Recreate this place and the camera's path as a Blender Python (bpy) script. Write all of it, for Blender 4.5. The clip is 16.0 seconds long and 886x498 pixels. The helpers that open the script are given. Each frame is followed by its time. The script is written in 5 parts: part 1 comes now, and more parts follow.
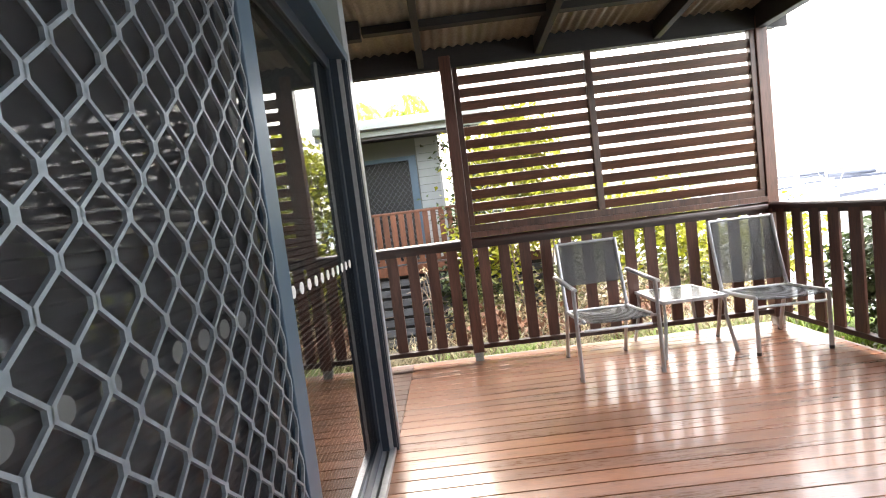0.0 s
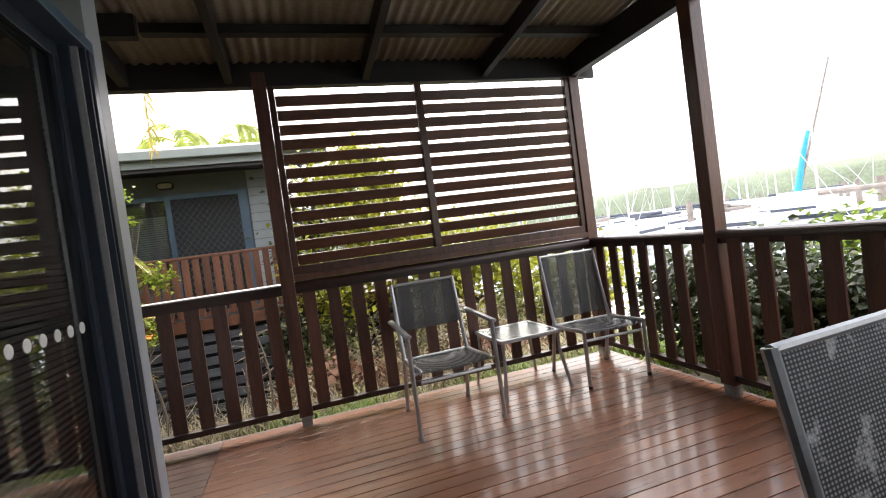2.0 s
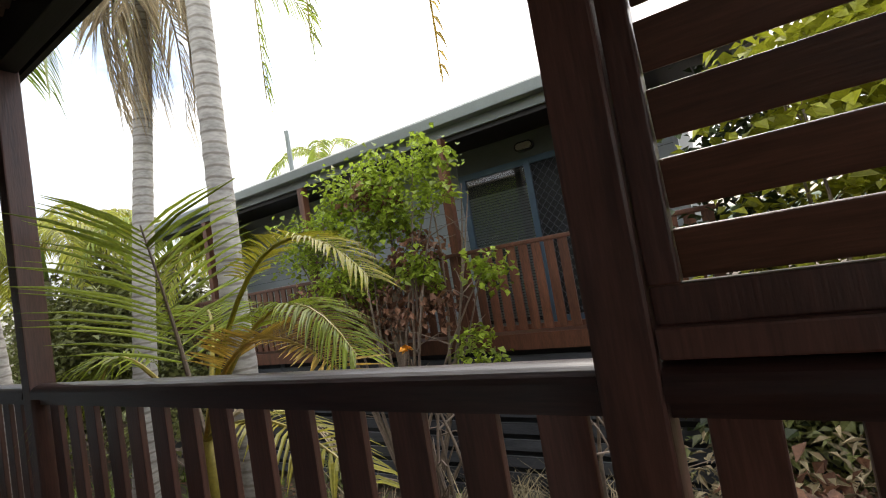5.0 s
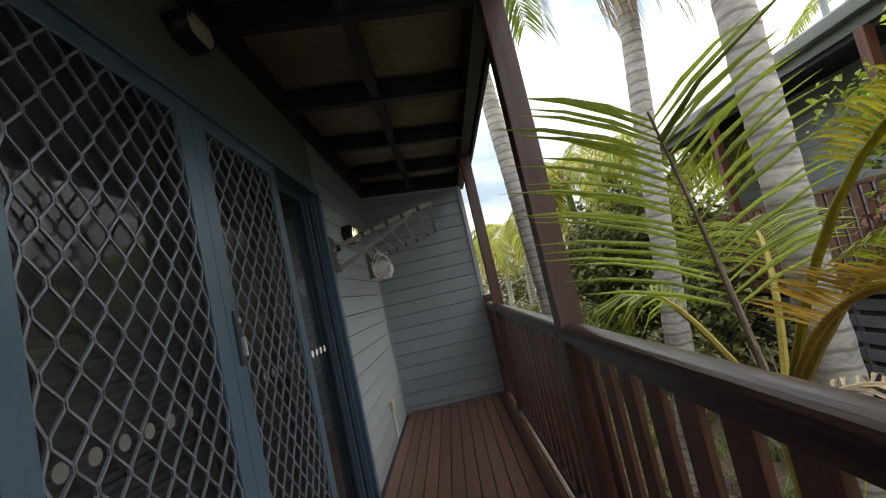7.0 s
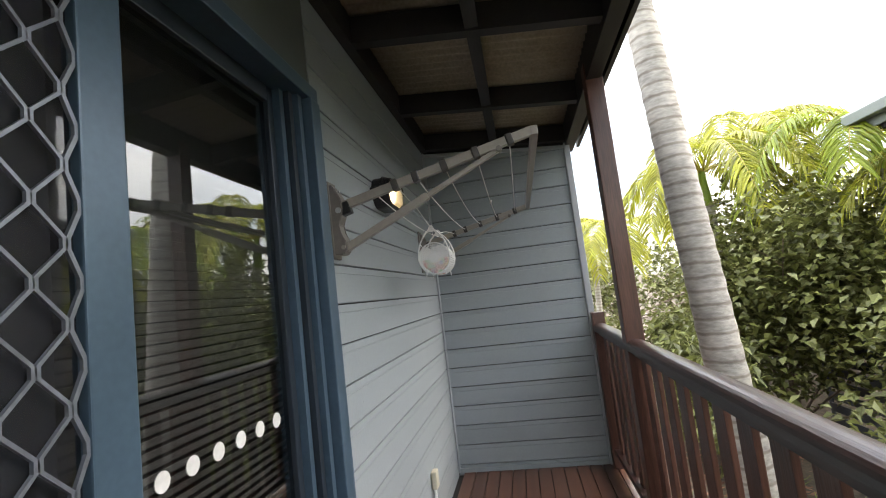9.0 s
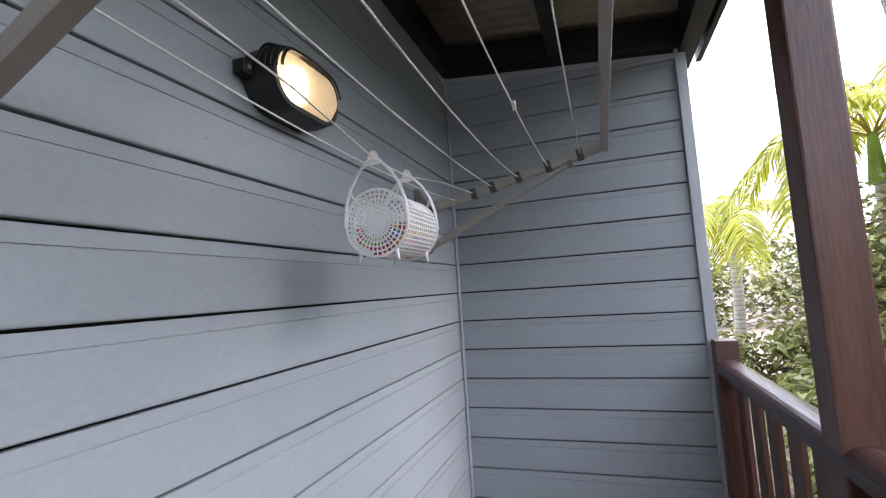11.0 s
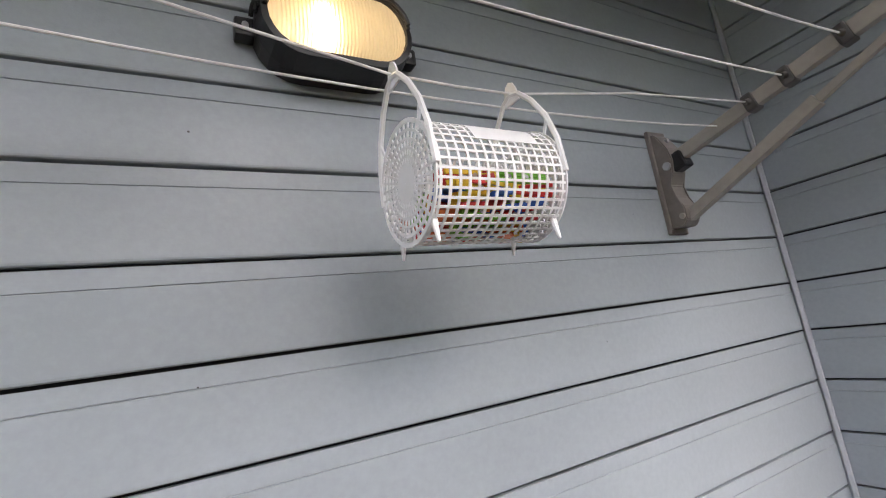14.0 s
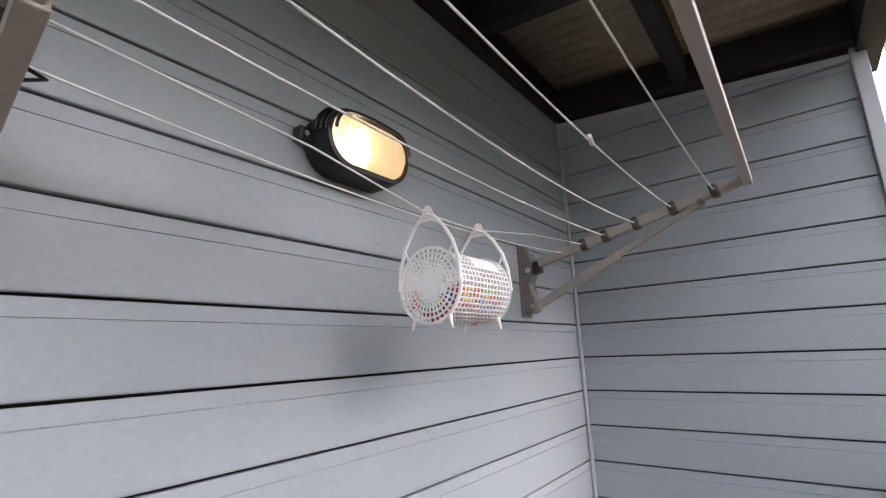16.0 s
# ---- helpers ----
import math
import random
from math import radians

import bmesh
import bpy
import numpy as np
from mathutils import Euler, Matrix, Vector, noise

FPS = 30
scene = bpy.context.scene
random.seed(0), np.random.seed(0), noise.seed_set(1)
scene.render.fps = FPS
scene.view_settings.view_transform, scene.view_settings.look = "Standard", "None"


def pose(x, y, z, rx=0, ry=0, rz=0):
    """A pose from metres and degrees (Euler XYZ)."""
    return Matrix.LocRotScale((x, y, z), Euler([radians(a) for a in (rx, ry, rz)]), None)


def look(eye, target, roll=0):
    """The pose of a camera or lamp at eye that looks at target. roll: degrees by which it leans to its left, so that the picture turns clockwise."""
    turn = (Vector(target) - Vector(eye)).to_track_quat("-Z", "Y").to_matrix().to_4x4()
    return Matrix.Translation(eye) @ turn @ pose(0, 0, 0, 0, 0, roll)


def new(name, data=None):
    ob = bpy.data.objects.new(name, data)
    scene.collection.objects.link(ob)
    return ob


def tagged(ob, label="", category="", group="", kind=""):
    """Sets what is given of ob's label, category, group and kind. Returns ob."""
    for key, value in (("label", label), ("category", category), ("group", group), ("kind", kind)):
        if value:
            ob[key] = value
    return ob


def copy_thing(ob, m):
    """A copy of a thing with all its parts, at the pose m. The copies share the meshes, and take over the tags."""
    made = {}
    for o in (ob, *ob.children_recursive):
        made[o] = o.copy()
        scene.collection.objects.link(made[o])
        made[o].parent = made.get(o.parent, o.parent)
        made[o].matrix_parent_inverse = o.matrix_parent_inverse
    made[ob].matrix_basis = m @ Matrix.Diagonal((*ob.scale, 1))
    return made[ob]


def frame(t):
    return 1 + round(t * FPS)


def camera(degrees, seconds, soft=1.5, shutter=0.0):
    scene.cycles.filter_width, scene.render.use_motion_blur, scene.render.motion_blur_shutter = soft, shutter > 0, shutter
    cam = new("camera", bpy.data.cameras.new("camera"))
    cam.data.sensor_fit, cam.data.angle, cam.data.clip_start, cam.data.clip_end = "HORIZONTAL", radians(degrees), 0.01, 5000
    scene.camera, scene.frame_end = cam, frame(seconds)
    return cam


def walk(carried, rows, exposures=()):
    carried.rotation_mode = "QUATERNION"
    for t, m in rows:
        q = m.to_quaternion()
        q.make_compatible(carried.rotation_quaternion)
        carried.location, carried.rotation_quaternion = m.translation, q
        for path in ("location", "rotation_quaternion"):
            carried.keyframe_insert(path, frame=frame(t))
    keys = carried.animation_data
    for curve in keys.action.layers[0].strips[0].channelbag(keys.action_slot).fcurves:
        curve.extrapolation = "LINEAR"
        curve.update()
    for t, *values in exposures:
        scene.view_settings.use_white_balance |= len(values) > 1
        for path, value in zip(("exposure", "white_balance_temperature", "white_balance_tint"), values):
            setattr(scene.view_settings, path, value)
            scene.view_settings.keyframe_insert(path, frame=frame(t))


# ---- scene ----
cam = camera(87.5, 16.0, soft=1.1)
PATH = [
    (0, (0.431, 0.031, 1.273), (0.405, 2.026, 1.132), -7.1),
    (0.5, (0.513, 0.073, 1.258), (0.77, 2.053, 1.137), -7.0),
    (1, (0.568, 0.088, 1.241), (1.12, 2.008, 1.163), -7.6),
    (1.5, (0.601, 0.163, 1.263), (1.201, 2.07, 1.195), -7.5),
    (2, (0.688, 0.411, 1.242), (1.279, 2.321, 1.186), -7.7),
    (2.5, (0.85, 0.846, 1.248), (1.395, 2.77, 1.206), -7.9),
    (3, (0.876, 1.333, 1.241), (1.298, 3.288, 1.235), -8.1),
    (3.2, (0.92, 1.519, 1.228), (1.283, 3.486, 1.224), -8.3),
    (5.3, (0.645, 3.337, 1.238), (-0.692, 4.817, 1.381), -10.0),
    (5.5, (0.535, 3.4, 1.246), (-0.985, 4.69, 1.4), -10.6),
    (6, (0.391, 3.55, 1.267), (-1.469, 4.261, 1.459), -11.2),
    (6.5, (0.212, 3.566, 1.259), (-1.759, 3.857, 1.433), -12.4),
    (7, (-0.1, 3.538, 1.28), (-2.092, 3.556, 1.458), -12.8),
    (7.5, (-0.505, 3.56, 1.284), (-2.486, 3.393, 1.5), -10.9),
    (8, (-0.96, 3.455, 1.336), (-2.93, 3.185, 1.554), -7.3),
    (8.2, (-1.156, 3.419, 1.352), (-3.125, 3.144, 1.568), -7.2),
    (10.3, (-2.817, 3.438, 1.4), (-4.752, 2.965, 1.58), -4.6),
    (10.5, (-2.963, 3.445, 1.4), (-4.887, 2.93, 1.58), -4.2),
    (11, (-3.222, 3.492, 1.421), (-5.108, 2.853, 1.602), -3.7),
    (11.5, (-3.416, 3.575, 1.419), (-5.213, 2.725, 1.642), -4.0),
    (12, (-3.602, 3.549, 1.406), (-5.255, 2.455, 1.669), -6.6),
    (12.5, (-3.737, 3.489, 1.418), (-5.18, 2.145, 1.749), -9.0),
    (13, (-3.872, 3.532, 1.408), (-5.143, 2.032, 1.777), -10.7),
    (13.5, (-3.945, 3.535, 1.379), (-5.033, 1.897, 1.743), -10.5),
    (14, (-3.929, 3.512, 1.389), (-4.907, 1.81, 1.77), -8.5),
    (14.5, (-3.885, 3.501, 1.489), (-5.017, 1.909, 1.917), -4.2),
    (15, (-3.731, 3.52, 1.53), (-5.056, 2.086, 1.965), -2.1),
    (15.5, (-3.521, 3.606, 1.503), (-4.964, 2.293, 1.945), -1.5),
    (16, (-3.442, 3.604, 1.452), (-5.0, 2.429, 1.888), -2.3),
]
walk(cam, [(t, look(e, g, r)) for t, e, g, r in PATH],
     [(0.0, 3.55, 7300, 12), (1.0, 3.1, 7300, 12), (2.0, 2.32, 7300, 13), (3.0, 1.76, 7300, 12), (5.3, 1.35, 7200, 11), (6.5, 1.24, 7200, 11), (7.2, 1.5, 7300, 9), (8.2, 2.12, 7300, 9),
      (10.3, 2.68, 6750, 16), (11.0, 2.68, 6450, 18), (12.5, 2.8, 6550, 19), (14.0, 2.85, 7000, 18), (16.0, 3.02, 6950, 20)])

# ---- world, sun and exposure ----
world = bpy.data.worlds.new("world")
scene.world = world
world.use_nodes = True
wn, wl = world.node_tree.nodes, world.node_tree.links
wbg = wn["Background"]
sky = wn.new("ShaderNodeTexSky")
sky.sky_type, sky.sun_disc = "NISHITA", False
sky.sun_elevation, sky.sun_rotation = radians(42), radians(-4)
wco = wn.new("ShaderNodeTexCoord")
wmap = wn.new("ShaderNodeMapping")
wmap.inputs["Scale"].default_value = (1, 1, 2.6)
wno = wn.new("ShaderNodeTexNoise")
wno.inputs["Scale"].default_value, wno.inputs["Detail"].default_value = 1.7, 6
wramp = wn.new("ShaderNodeValToRGB")
wramp.color_ramp.elements[0].position, wramp.color_ramp.elements[0].color = 0.4, (0.06, 0.06, 0.06, 1)
wramp.color_ramp.elements[1].position, wramp.color_ramp.elements[1].color = 0.64, (1, 1, 1, 1)
wmix = wn.new("ShaderNodeMix")
wmix.data_type = "RGBA"
wmix.inputs["B"].default_value = (10.5, 10.7, 11.0, 1)
wl.new(wco.outputs["Generated"], wmap.inputs["Vector"])
wl.new(wmap.outputs["Vector"], wno.inputs["Vector"])
wl.new(wno.outputs["Fac"], wramp.inputs["Fac"])
wl.new(wramp.outputs["Color"], wmix.inputs["Factor"])
wl.new(sky.outputs["Color"], wmix.inputs["A"])
# an overcast sky is about many times brighter overhead than at the horizon
wsep, wgrad, wscale = wn.new("ShaderNodeSeparateXYZ"), wn.new("ShaderNodeMapRange"), wn.new("ShaderNodeVectorMath")
wgrad.inputs["To Min"].default_value, wgrad.inputs["To Max"].default_value = 0.3, 2.05
wscale.operation = "SCALE"
wl.new(wco.outputs["Generated"], wsep.inputs["Vector"])
wl.new(wsep.outputs["Z"], wgrad.inputs["Value"])
wl.new(wmix.outputs["Result"], wscale.inputs[0])
wl.new(wgrad.outputs["Result"], wscale.inputs["Scale"])
wl.new(wscale.outputs["Vector"], wbg.inputs["Color"])
wbg.inputs["Strength"].default_value = 0.115
sun = new("sun", bpy.data.lights.new("sun", "SUN"))
sun.data.energy, sun.data.angle, sun.data.color = 0.48, radians(30), (1, 0.98, 0.95)
sun.matrix_world = look((-0.52, 9.43, 6.7), (0, 2, 0))

# ---- materials ----
def mat(name, col, rough=0.6, metal=0.0, scale=8.0, var=0.25, bump=0.1, fine=60.0, rand=0.0, stretch=None, spec=0.5, col2=None, island=0.0, coat=0.0, rvar=0.1, trans=0.0):
    """Procedural surface: two scales of variation, relief, and a little change from piece to piece."""
    m = bpy.data.materials.new(name)
    m.use_nodes = True
    n, l = m.node_tree.nodes, m.node_tree.links
    b = n["Principled BSDF"]
    tc = n.new("ShaderNodeTexCoord")
    mp = n.new("ShaderNodeMapping")
    if stretch:
        mp.inputs["Scale"].default_value = stretch
    l.new(tc.outputs["Object"], mp.inputs["Vector"])
    big, small = n.new("ShaderNodeTexNoise"), n.new("ShaderNodeTexNoise")
    big.inputs["Scale"].default_value, small.inputs["Scale"].default_value = scale, fine
    big.inputs["Detail"].default_value, small.inputs["Detail"].default_value = 5, 4
    l.new(mp.outputs["Vector"], small.inputs["Vector"])
    if rand or island:
        info = n.new("ShaderNodeObjectInfo") if rand else n.new("ShaderNodeNewGeometry")
        out = info.outputs["Random"] if rand else info.outputs["Random Per Island"]
        off = n.new("ShaderNodeVectorMath")
        off.operation = "MULTIPLY_ADD"
        off.inputs[1].default_value = (37.0, 53.0, 91.0)
        l.new(out, off.inputs[0])
        l.new(mp.outputs["Vector"], off.inputs[2])
        l.new(off.outputs["Vector"], big.inputs["Vector"])
    else:
        l.new(mp.outputs["Vector"], big.inputs["Vector"])
    add = n.new("ShaderNodeMath")
    add.operation = "MULTIPLY_ADD"
    add.inputs[1].default_value = 0.45
    l.new(small.outputs["Fac"], add.inputs[0])
    half = n.new("ShaderNodeMath")
    half.operation = "MULTIPLY"
    half.inputs[1].default_value = 0.55
    l.new(big.outputs["Fac"], half.inputs[0])
    l.new(half.outputs[0], add.inputs[2])
    ramp = n.new("ShaderNodeValToRGB")
    c2 = col2 or tuple(c * (1 + var) for c in col)
    c1 = tuple(c * (1 - var) for c in col)
    ramp.color_ramp.elements[0].position, ramp.color_ramp.elements[1].position = 0.36, 0.64
    ramp.color_ramp.elements[0].color, ramp.color_ramp.elements[1].color = (*c1, 1), (*c2, 1)
    l.new(add.outputs[0], ramp.inputs["Fac"])
    last = ramp.outputs["Color"]
    if rand or island:
        hsv = n.new("ShaderNodeHueSaturation")
        mr = n.new("ShaderNodeMapRange")
        k = rand or island
        mr.inputs["To Min"].default_value, mr.inputs["To Max"].default_value = 1 - k, 1 + k
        l.new(out, mr.inputs["Value"])
        l.new(mr.outputs["Result"], hsv.inputs["Value"])
        l.new(last, hsv.inputs["Color"])
        last = hsv.outputs["Color"]
    l.new(last, b.inputs["Base Color"])
    rr = n.new("ShaderNodeMapRange")
    rr.inputs["To Min"].default_value, rr.inputs["To Max"].default_value = max(0.02, rough - rvar), min(1, rough + rvar)
    l.new(add.outputs[0], rr.inputs["Value"])
    l.new(rr.outputs["Result"], b.inputs["Roughness"])
    b.inputs["Metallic"].default_value = metal
    b.inputs["Specular IOR Level"].default_value = spec
    b.inputs["Coat Weight"].default_value = coat
    b.inputs["Coat Roughness"].default_value = 0.12
    if bump:
        bp = n.new("ShaderNodeBump")
        bp.inputs["Strength"].default_value, bp.inputs["Distance"].default_value = bump, 0.004
        l.new(small.outputs["Fac"], bp.inputs["Height"])
        l.new(bp.outputs["Normal"], b.inputs["Normal"])
    if trans:
        tr, ms = n.new("ShaderNodeBsdfTranslucent"), n.new("ShaderNodeMixShader")
        ms.inputs["Fac"].default_value = trans
        l.new(last, tr.inputs["Color"])
        l.new(b.outputs["BSDF"], ms.inputs[1])
        l.new(tr.outputs["BSDF"], ms.inputs[2])
        l.new(ms.outputs["Shader"], n["Material Output"].inputs["Surface"])
    return m


def glass_mat(name, col, rough=0.0, ior=1.5):
    m = bpy.data.materials.new(name)
    m.use_nodes = True
    b = m.node_tree.nodes["Principled BSDF"]
    b.inputs["Base Color"].default_value = (*col, 1)
    b.inputs["Roughness"].default_value, b.inputs["IOR"].default_value = rough, ior
    b.inputs["Transmission Weight"].default_value = 1
    return m


def glow_mat(name, col, strength):
    m = bpy.data.materials.new(name)
    m.use_nodes = True
    b = m.node_tree.nodes["Principled BSDF"]
    b.inputs["Base Color"].default_value = (*col, 1)
    b.inputs["Emission Color"].default_value = (*col, 1)
    b.inputs["Emission Strength"].default_value = strength
    return m


M_BOARD = mat("blue_grey_board_paint", (0.31, 0.35, 0.375), 0.36, scale=2.2, var=0.06, bump=0.06, fine=90, rand=0.03)
# sparse insect specks on the boards
bn, bl = M_BOARD.node_tree.nodes, M_BOARD.node_tree.links
b_vor, b_lt, b_sep, b_gt, b_and, b_mix, b_geo = (bn.new("ShaderNode" + k) for k in ("TexVoronoi", "Math", "SeparateColor", "Math", "Math", "Mix", "NewGeometry"))
b_vor.inputs["Scale"].default_value = 11.0
b_lt.operation, b_gt.operation, b_and.operation = "LESS_THAN", "GREATER_THAN", "MULTIPLY"
b_lt.inputs[1].default_value, b_gt.inputs[1].default_value = 0.02, 0.55
b_mix.data_type = "RGBA"
b_mix.inputs["B"].default_value = (0.06, 0.06, 0.06, 1)
bl.new(b_geo.outputs["Position"], b_vor.inputs["Vector"])
bl.new(b_vor.outputs["Distance"], b_lt.inputs[0])
bl.new(b_vor.outputs["Color"], b_sep.inputs["Color"])
bl.new(b_sep.outputs["Red"], b_gt.inputs[0])
bl.new(b_lt.outputs[0], b_and.inputs[0])
bl.new(b_gt.outputs[0], b_and.inputs[1])
b_in = bn["Principled BSDF"].inputs["Base Color"]
bl.new(b_in.links[0].from_socket, b_mix.inputs["A"])
bl.new(b_and.outputs[0], b_mix.inputs["Factor"])
bl.new(b_mix.outputs["Result"], b_in)
M_TRIM = mat("grey_trim_paint", (0.38, 0.41, 0.44), 0.45, scale=3, var=0.06, bump=0.05)
M_HOUSE = mat("grey_wall_paint", (0.12, 0.137, 0.135), 0.55, scale=3, var=0.08, bump=0.05)
# near-black colour standing in for shade in gaps, behind slats and indoors
M_GAPSHADE = mat("gap_shade", (0.02, 0.022, 0.025), 0.9, scale=6, bump=0)
M_STAIN = mat("dark_stained_timber", (0.09, 0.038, 0.027), 0.42, scale=3, var=0.4, bump=0.25, fine=26, rand=0.25, stretch=(6, 6, 0.5), coat=0.2)
M_RAIL = mat("dark_varnished_rail", (0.036, 0.016, 0.013), 0.36, scale=3, var=0.4, bump=0.2, fine=26, rand=0.15, stretch=(0.5, 6, 6), coat=0.12)
M_LOUVRE = mat("red_brown_louvre_timber", (0.11, 0.046, 0.027), 0.42, scale=3, var=0.4, bump=0.2, fine=26, rand=0.25, stretch=(0.5, 6, 6))
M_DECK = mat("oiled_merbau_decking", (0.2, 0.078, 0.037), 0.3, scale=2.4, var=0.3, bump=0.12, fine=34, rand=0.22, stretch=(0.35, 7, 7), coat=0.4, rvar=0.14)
# darker, browner and less glossy than M_DECK, for the verandah boards
M_DECKDULL = mat("dull_brown_decking", (0.105, 0.048, 0.031), 0.38, scale=2.4, var=0.3, bump=0.12, fine=34, rand=0.22, stretch=(0.35, 7, 7), coat=0.2, rvar=0.12)
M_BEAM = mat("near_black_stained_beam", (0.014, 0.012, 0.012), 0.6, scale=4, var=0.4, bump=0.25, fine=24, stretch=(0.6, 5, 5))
M_ROOF = mat("aged_fibre_roof_sheet", (0.29, 0.25, 0.185), 0.75, scale=2.0, var=0.3, bump=0.1, col2=(0.36, 0.32, 0.25))
M_FRAME = mat("slate_blue_aluminium", (0.07, 0.118, 0.168), 0.38, scale=5, var=0.1, bump=0.03, metal=0.25)
M_DARKFRAME = mat("dark_blue_aluminium", (0.03, 0.042, 0.058), 0.35, scale=5, var=0.1, bump=0.02, metal=0.25)
M_GRILLE = mat("grey_blue_grille_metal", (0.17, 0.19, 0.225), 0.4, scale=12, var=0.2, bump=0.05, metal=0.35)
M_STRAND = mat("slate_blue_grille_metal", (0.2, 0.235, 0.265), 0.42, scale=12, var=0.25, bump=0.05, metal=0.35)
M_FLY = mat("charcoal_insect_screen", (0.02, 0.021, 0.026), 0.5, scale=40, var=0.3, bump=0.3, fine=900, spec=0.35)
M_GLASS = glass_mat("tinted_window_glass", (0.42, 0.45, 0.46), ior=1.85)
M_PANE = glass_mat("clear_window_glass", (0.92, 0.94, 0.94))
M_CLEAR = glass_mat("frosted_table_glass", (0.86, 0.93, 0.92), 0.25)
M_BLIND = mat("dark_blind_slat", (0.27, 0.265, 0.25), 0.5, scale=6, var=0.1, bump=0)
M_DOT = mat("white_safety_dot", (0.75, 0.76, 0.74), 0.5, scale=30, var=0.08, bump=0)
M_ALU = mat("silver_aluminium", (0.5, 0.51, 0.52), 0.38, scale=18, var=0.1, bump=0.05, metal=0.7)
M_GUN = mat("gunmetal_tube", (0.33, 0.34, 0.35), 0.4, scale=18, var=0.12, bump=0.05, metal=0.6)
M_SLING = mat("grey_sling_mesh", (0.11, 0.115, 0.12), 0.62, scale=9, var=0.2, bump=0.6, fine=420)
M_SLINGWORN = mat("scuffed_grey_sling_mesh", (0.19, 0.195, 0.2), 0.6, scale=9, var=0.2, bump=0.7, fine=420)


def see_through(m, amount, scuff=False, weave=62.0):
    """Open weave: some of the light passes between the threads; scuffs are pale marks."""
    n, l = m.node_tree.nodes, m.node_tree.links
    t, x = n.new("ShaderNodeBsdfTransparent"), n.new("ShaderNodeMixShader")
    x.inputs["Fac"].default_value = amount
    l.new(n["Principled BSDF"].outputs["BSDF"], x.inputs[1])
    l.new(t.outputs["BSDF"], x.inputs[2])
    l.new(x.outputs["Shader"], n["Material Output"].inputs["Surface"])
    wv = [n.new("ShaderNodeTexWave") for _ in (0, 1)]
    mm, ml = n.new("ShaderNodeMath"), n.new("ShaderNodeMix")
    for w, axis, sc in zip(wv, ("X", "Z"), (weave * 0.8, weave)):
        w.bands_direction = axis
        w.inputs["Scale"].default_value, w.inputs["Distortion"].default_value = sc, 0.4
        l.new(n["Texture Coordinate"].outputs["Object"], w.inputs["Vector"])
    mm.operation = "MULTIPLY"
    ml.data_type, ml.blend_type = "RGBA", "MULTIPLY"
    ml.inputs["Factor"].default_value = 0.9
    l.new(wv[0].outputs["Fac"], mm.inputs[0])
    l.new(wv[1].outputs["Fac"], mm.inputs[1])
    bright = n.new("ShaderNodeMath")
    bright.operation = "MULTIPLY"
    bright.inputs[1].default_value = 3.0
    l.new(mm.outputs[0], bright.inputs[0])
    base_in = n["Principled BSDF"].inputs["Base Color"]
    l.new(base_in.links[0].from_socket, ml.inputs["A"])
    l.new(bright.outputs[0], ml.inputs["B"])
    l.new(ml.outputs["Result"], base_in)
    if scuff:
        no, rp, mx = n.new("ShaderNodeTexNoise"), n.new("ShaderNodeValToRGB"), n.new("ShaderNodeMix")
        no.inputs["Scale"].default_value, no.inputs["Detail"].default_value, no.inputs["Roughness"].default_value = 9, 8, 0.7
        rp.color_ramp.elements[0].position, rp.color_ramp.elements[1].position = 0.57, 0.66
        mx.data_type = "RGBA"
        mx.inputs["B"].default_value = (0.62, 0.62, 0.62, 1)
        src = n["Principled BSDF"].inputs["Base Color"].links[0].from_socket
        l.new(n.new("ShaderNodeTexCoord").outputs["Object"], no.inputs["Vector"])
        l.new(no.outputs["Fac"], rp.inputs["Fac"])
        l.new(rp.outputs["Color"], mx.inputs["Factor"])
        l.new(src, mx.inputs["A"])
        l.new(mx.outputs["Result"], n["Principled BSDF"].inputs["Base Color"])


see_through(M_FLY, 0.62, weave=180.0)
see_through(M_SLING, 0.34)
see_through(M_SLINGWORN, 0.12, True, 38.0)
# pale base colour stands in for the sky reflected in the top
M_TABLE = mat("sky_paled_table_top", (0.55, 0.56, 0.57), 0.3, scale=7, var=0.15, bump=0.05)
M_STEEL = mat("galvanised_post_stirrup", (0.33, 0.33, 0.31), 0.55, scale=14, var=0.3, bump=0.1, metal=0.4)
M_LINE = mat("beige_clothesline_enamel", (0.37, 0.34, 0.3), 0.4, scale=12, var=0.08, bump=0.03)
M_LINEDARK = mat("grey_brown_moulded_plastic", (0.2, 0.18, 0.165), 0.5, scale=12, var=0.12, bump=0.08)
M_CORD = mat("white_plastic_cord", (0.8, 0.8, 0.78), 0.35, scale=30, var=0.1, bump=0.05)
M_GUIDE = mat("dark_grey_ferrule", (0.075, 0.07, 0.066), 0.5, scale=20, var=0.2, bump=0.1)
M_BLACK = mat("black_moulded_plastic", (0.012, 0.012, 0.013), 0.38, scale=20, var=0.25, bump=0.15)
M_BASKET = mat("white_moulded_plastic", (0.9, 0.9, 0.9), 0.35, scale=20, var=0.03, bump=0.02)
M_LAMP = glow_mat("lit_bulb", (1.0, 0.84, 0.58), 2.2)
M_LENS = mat("ribbed_lamp_glass", (0.78, 0.7, 0.52), 0.45, scale=30, var=0.05, bump=0.3, fine=160)
lens_b = M_LENS.node_tree.nodes["Principled BSDF"]
lens_b.inputs["Transmission Weight"].default_value = 0.72
lens_b.inputs["IOR"].default_value = 1.2
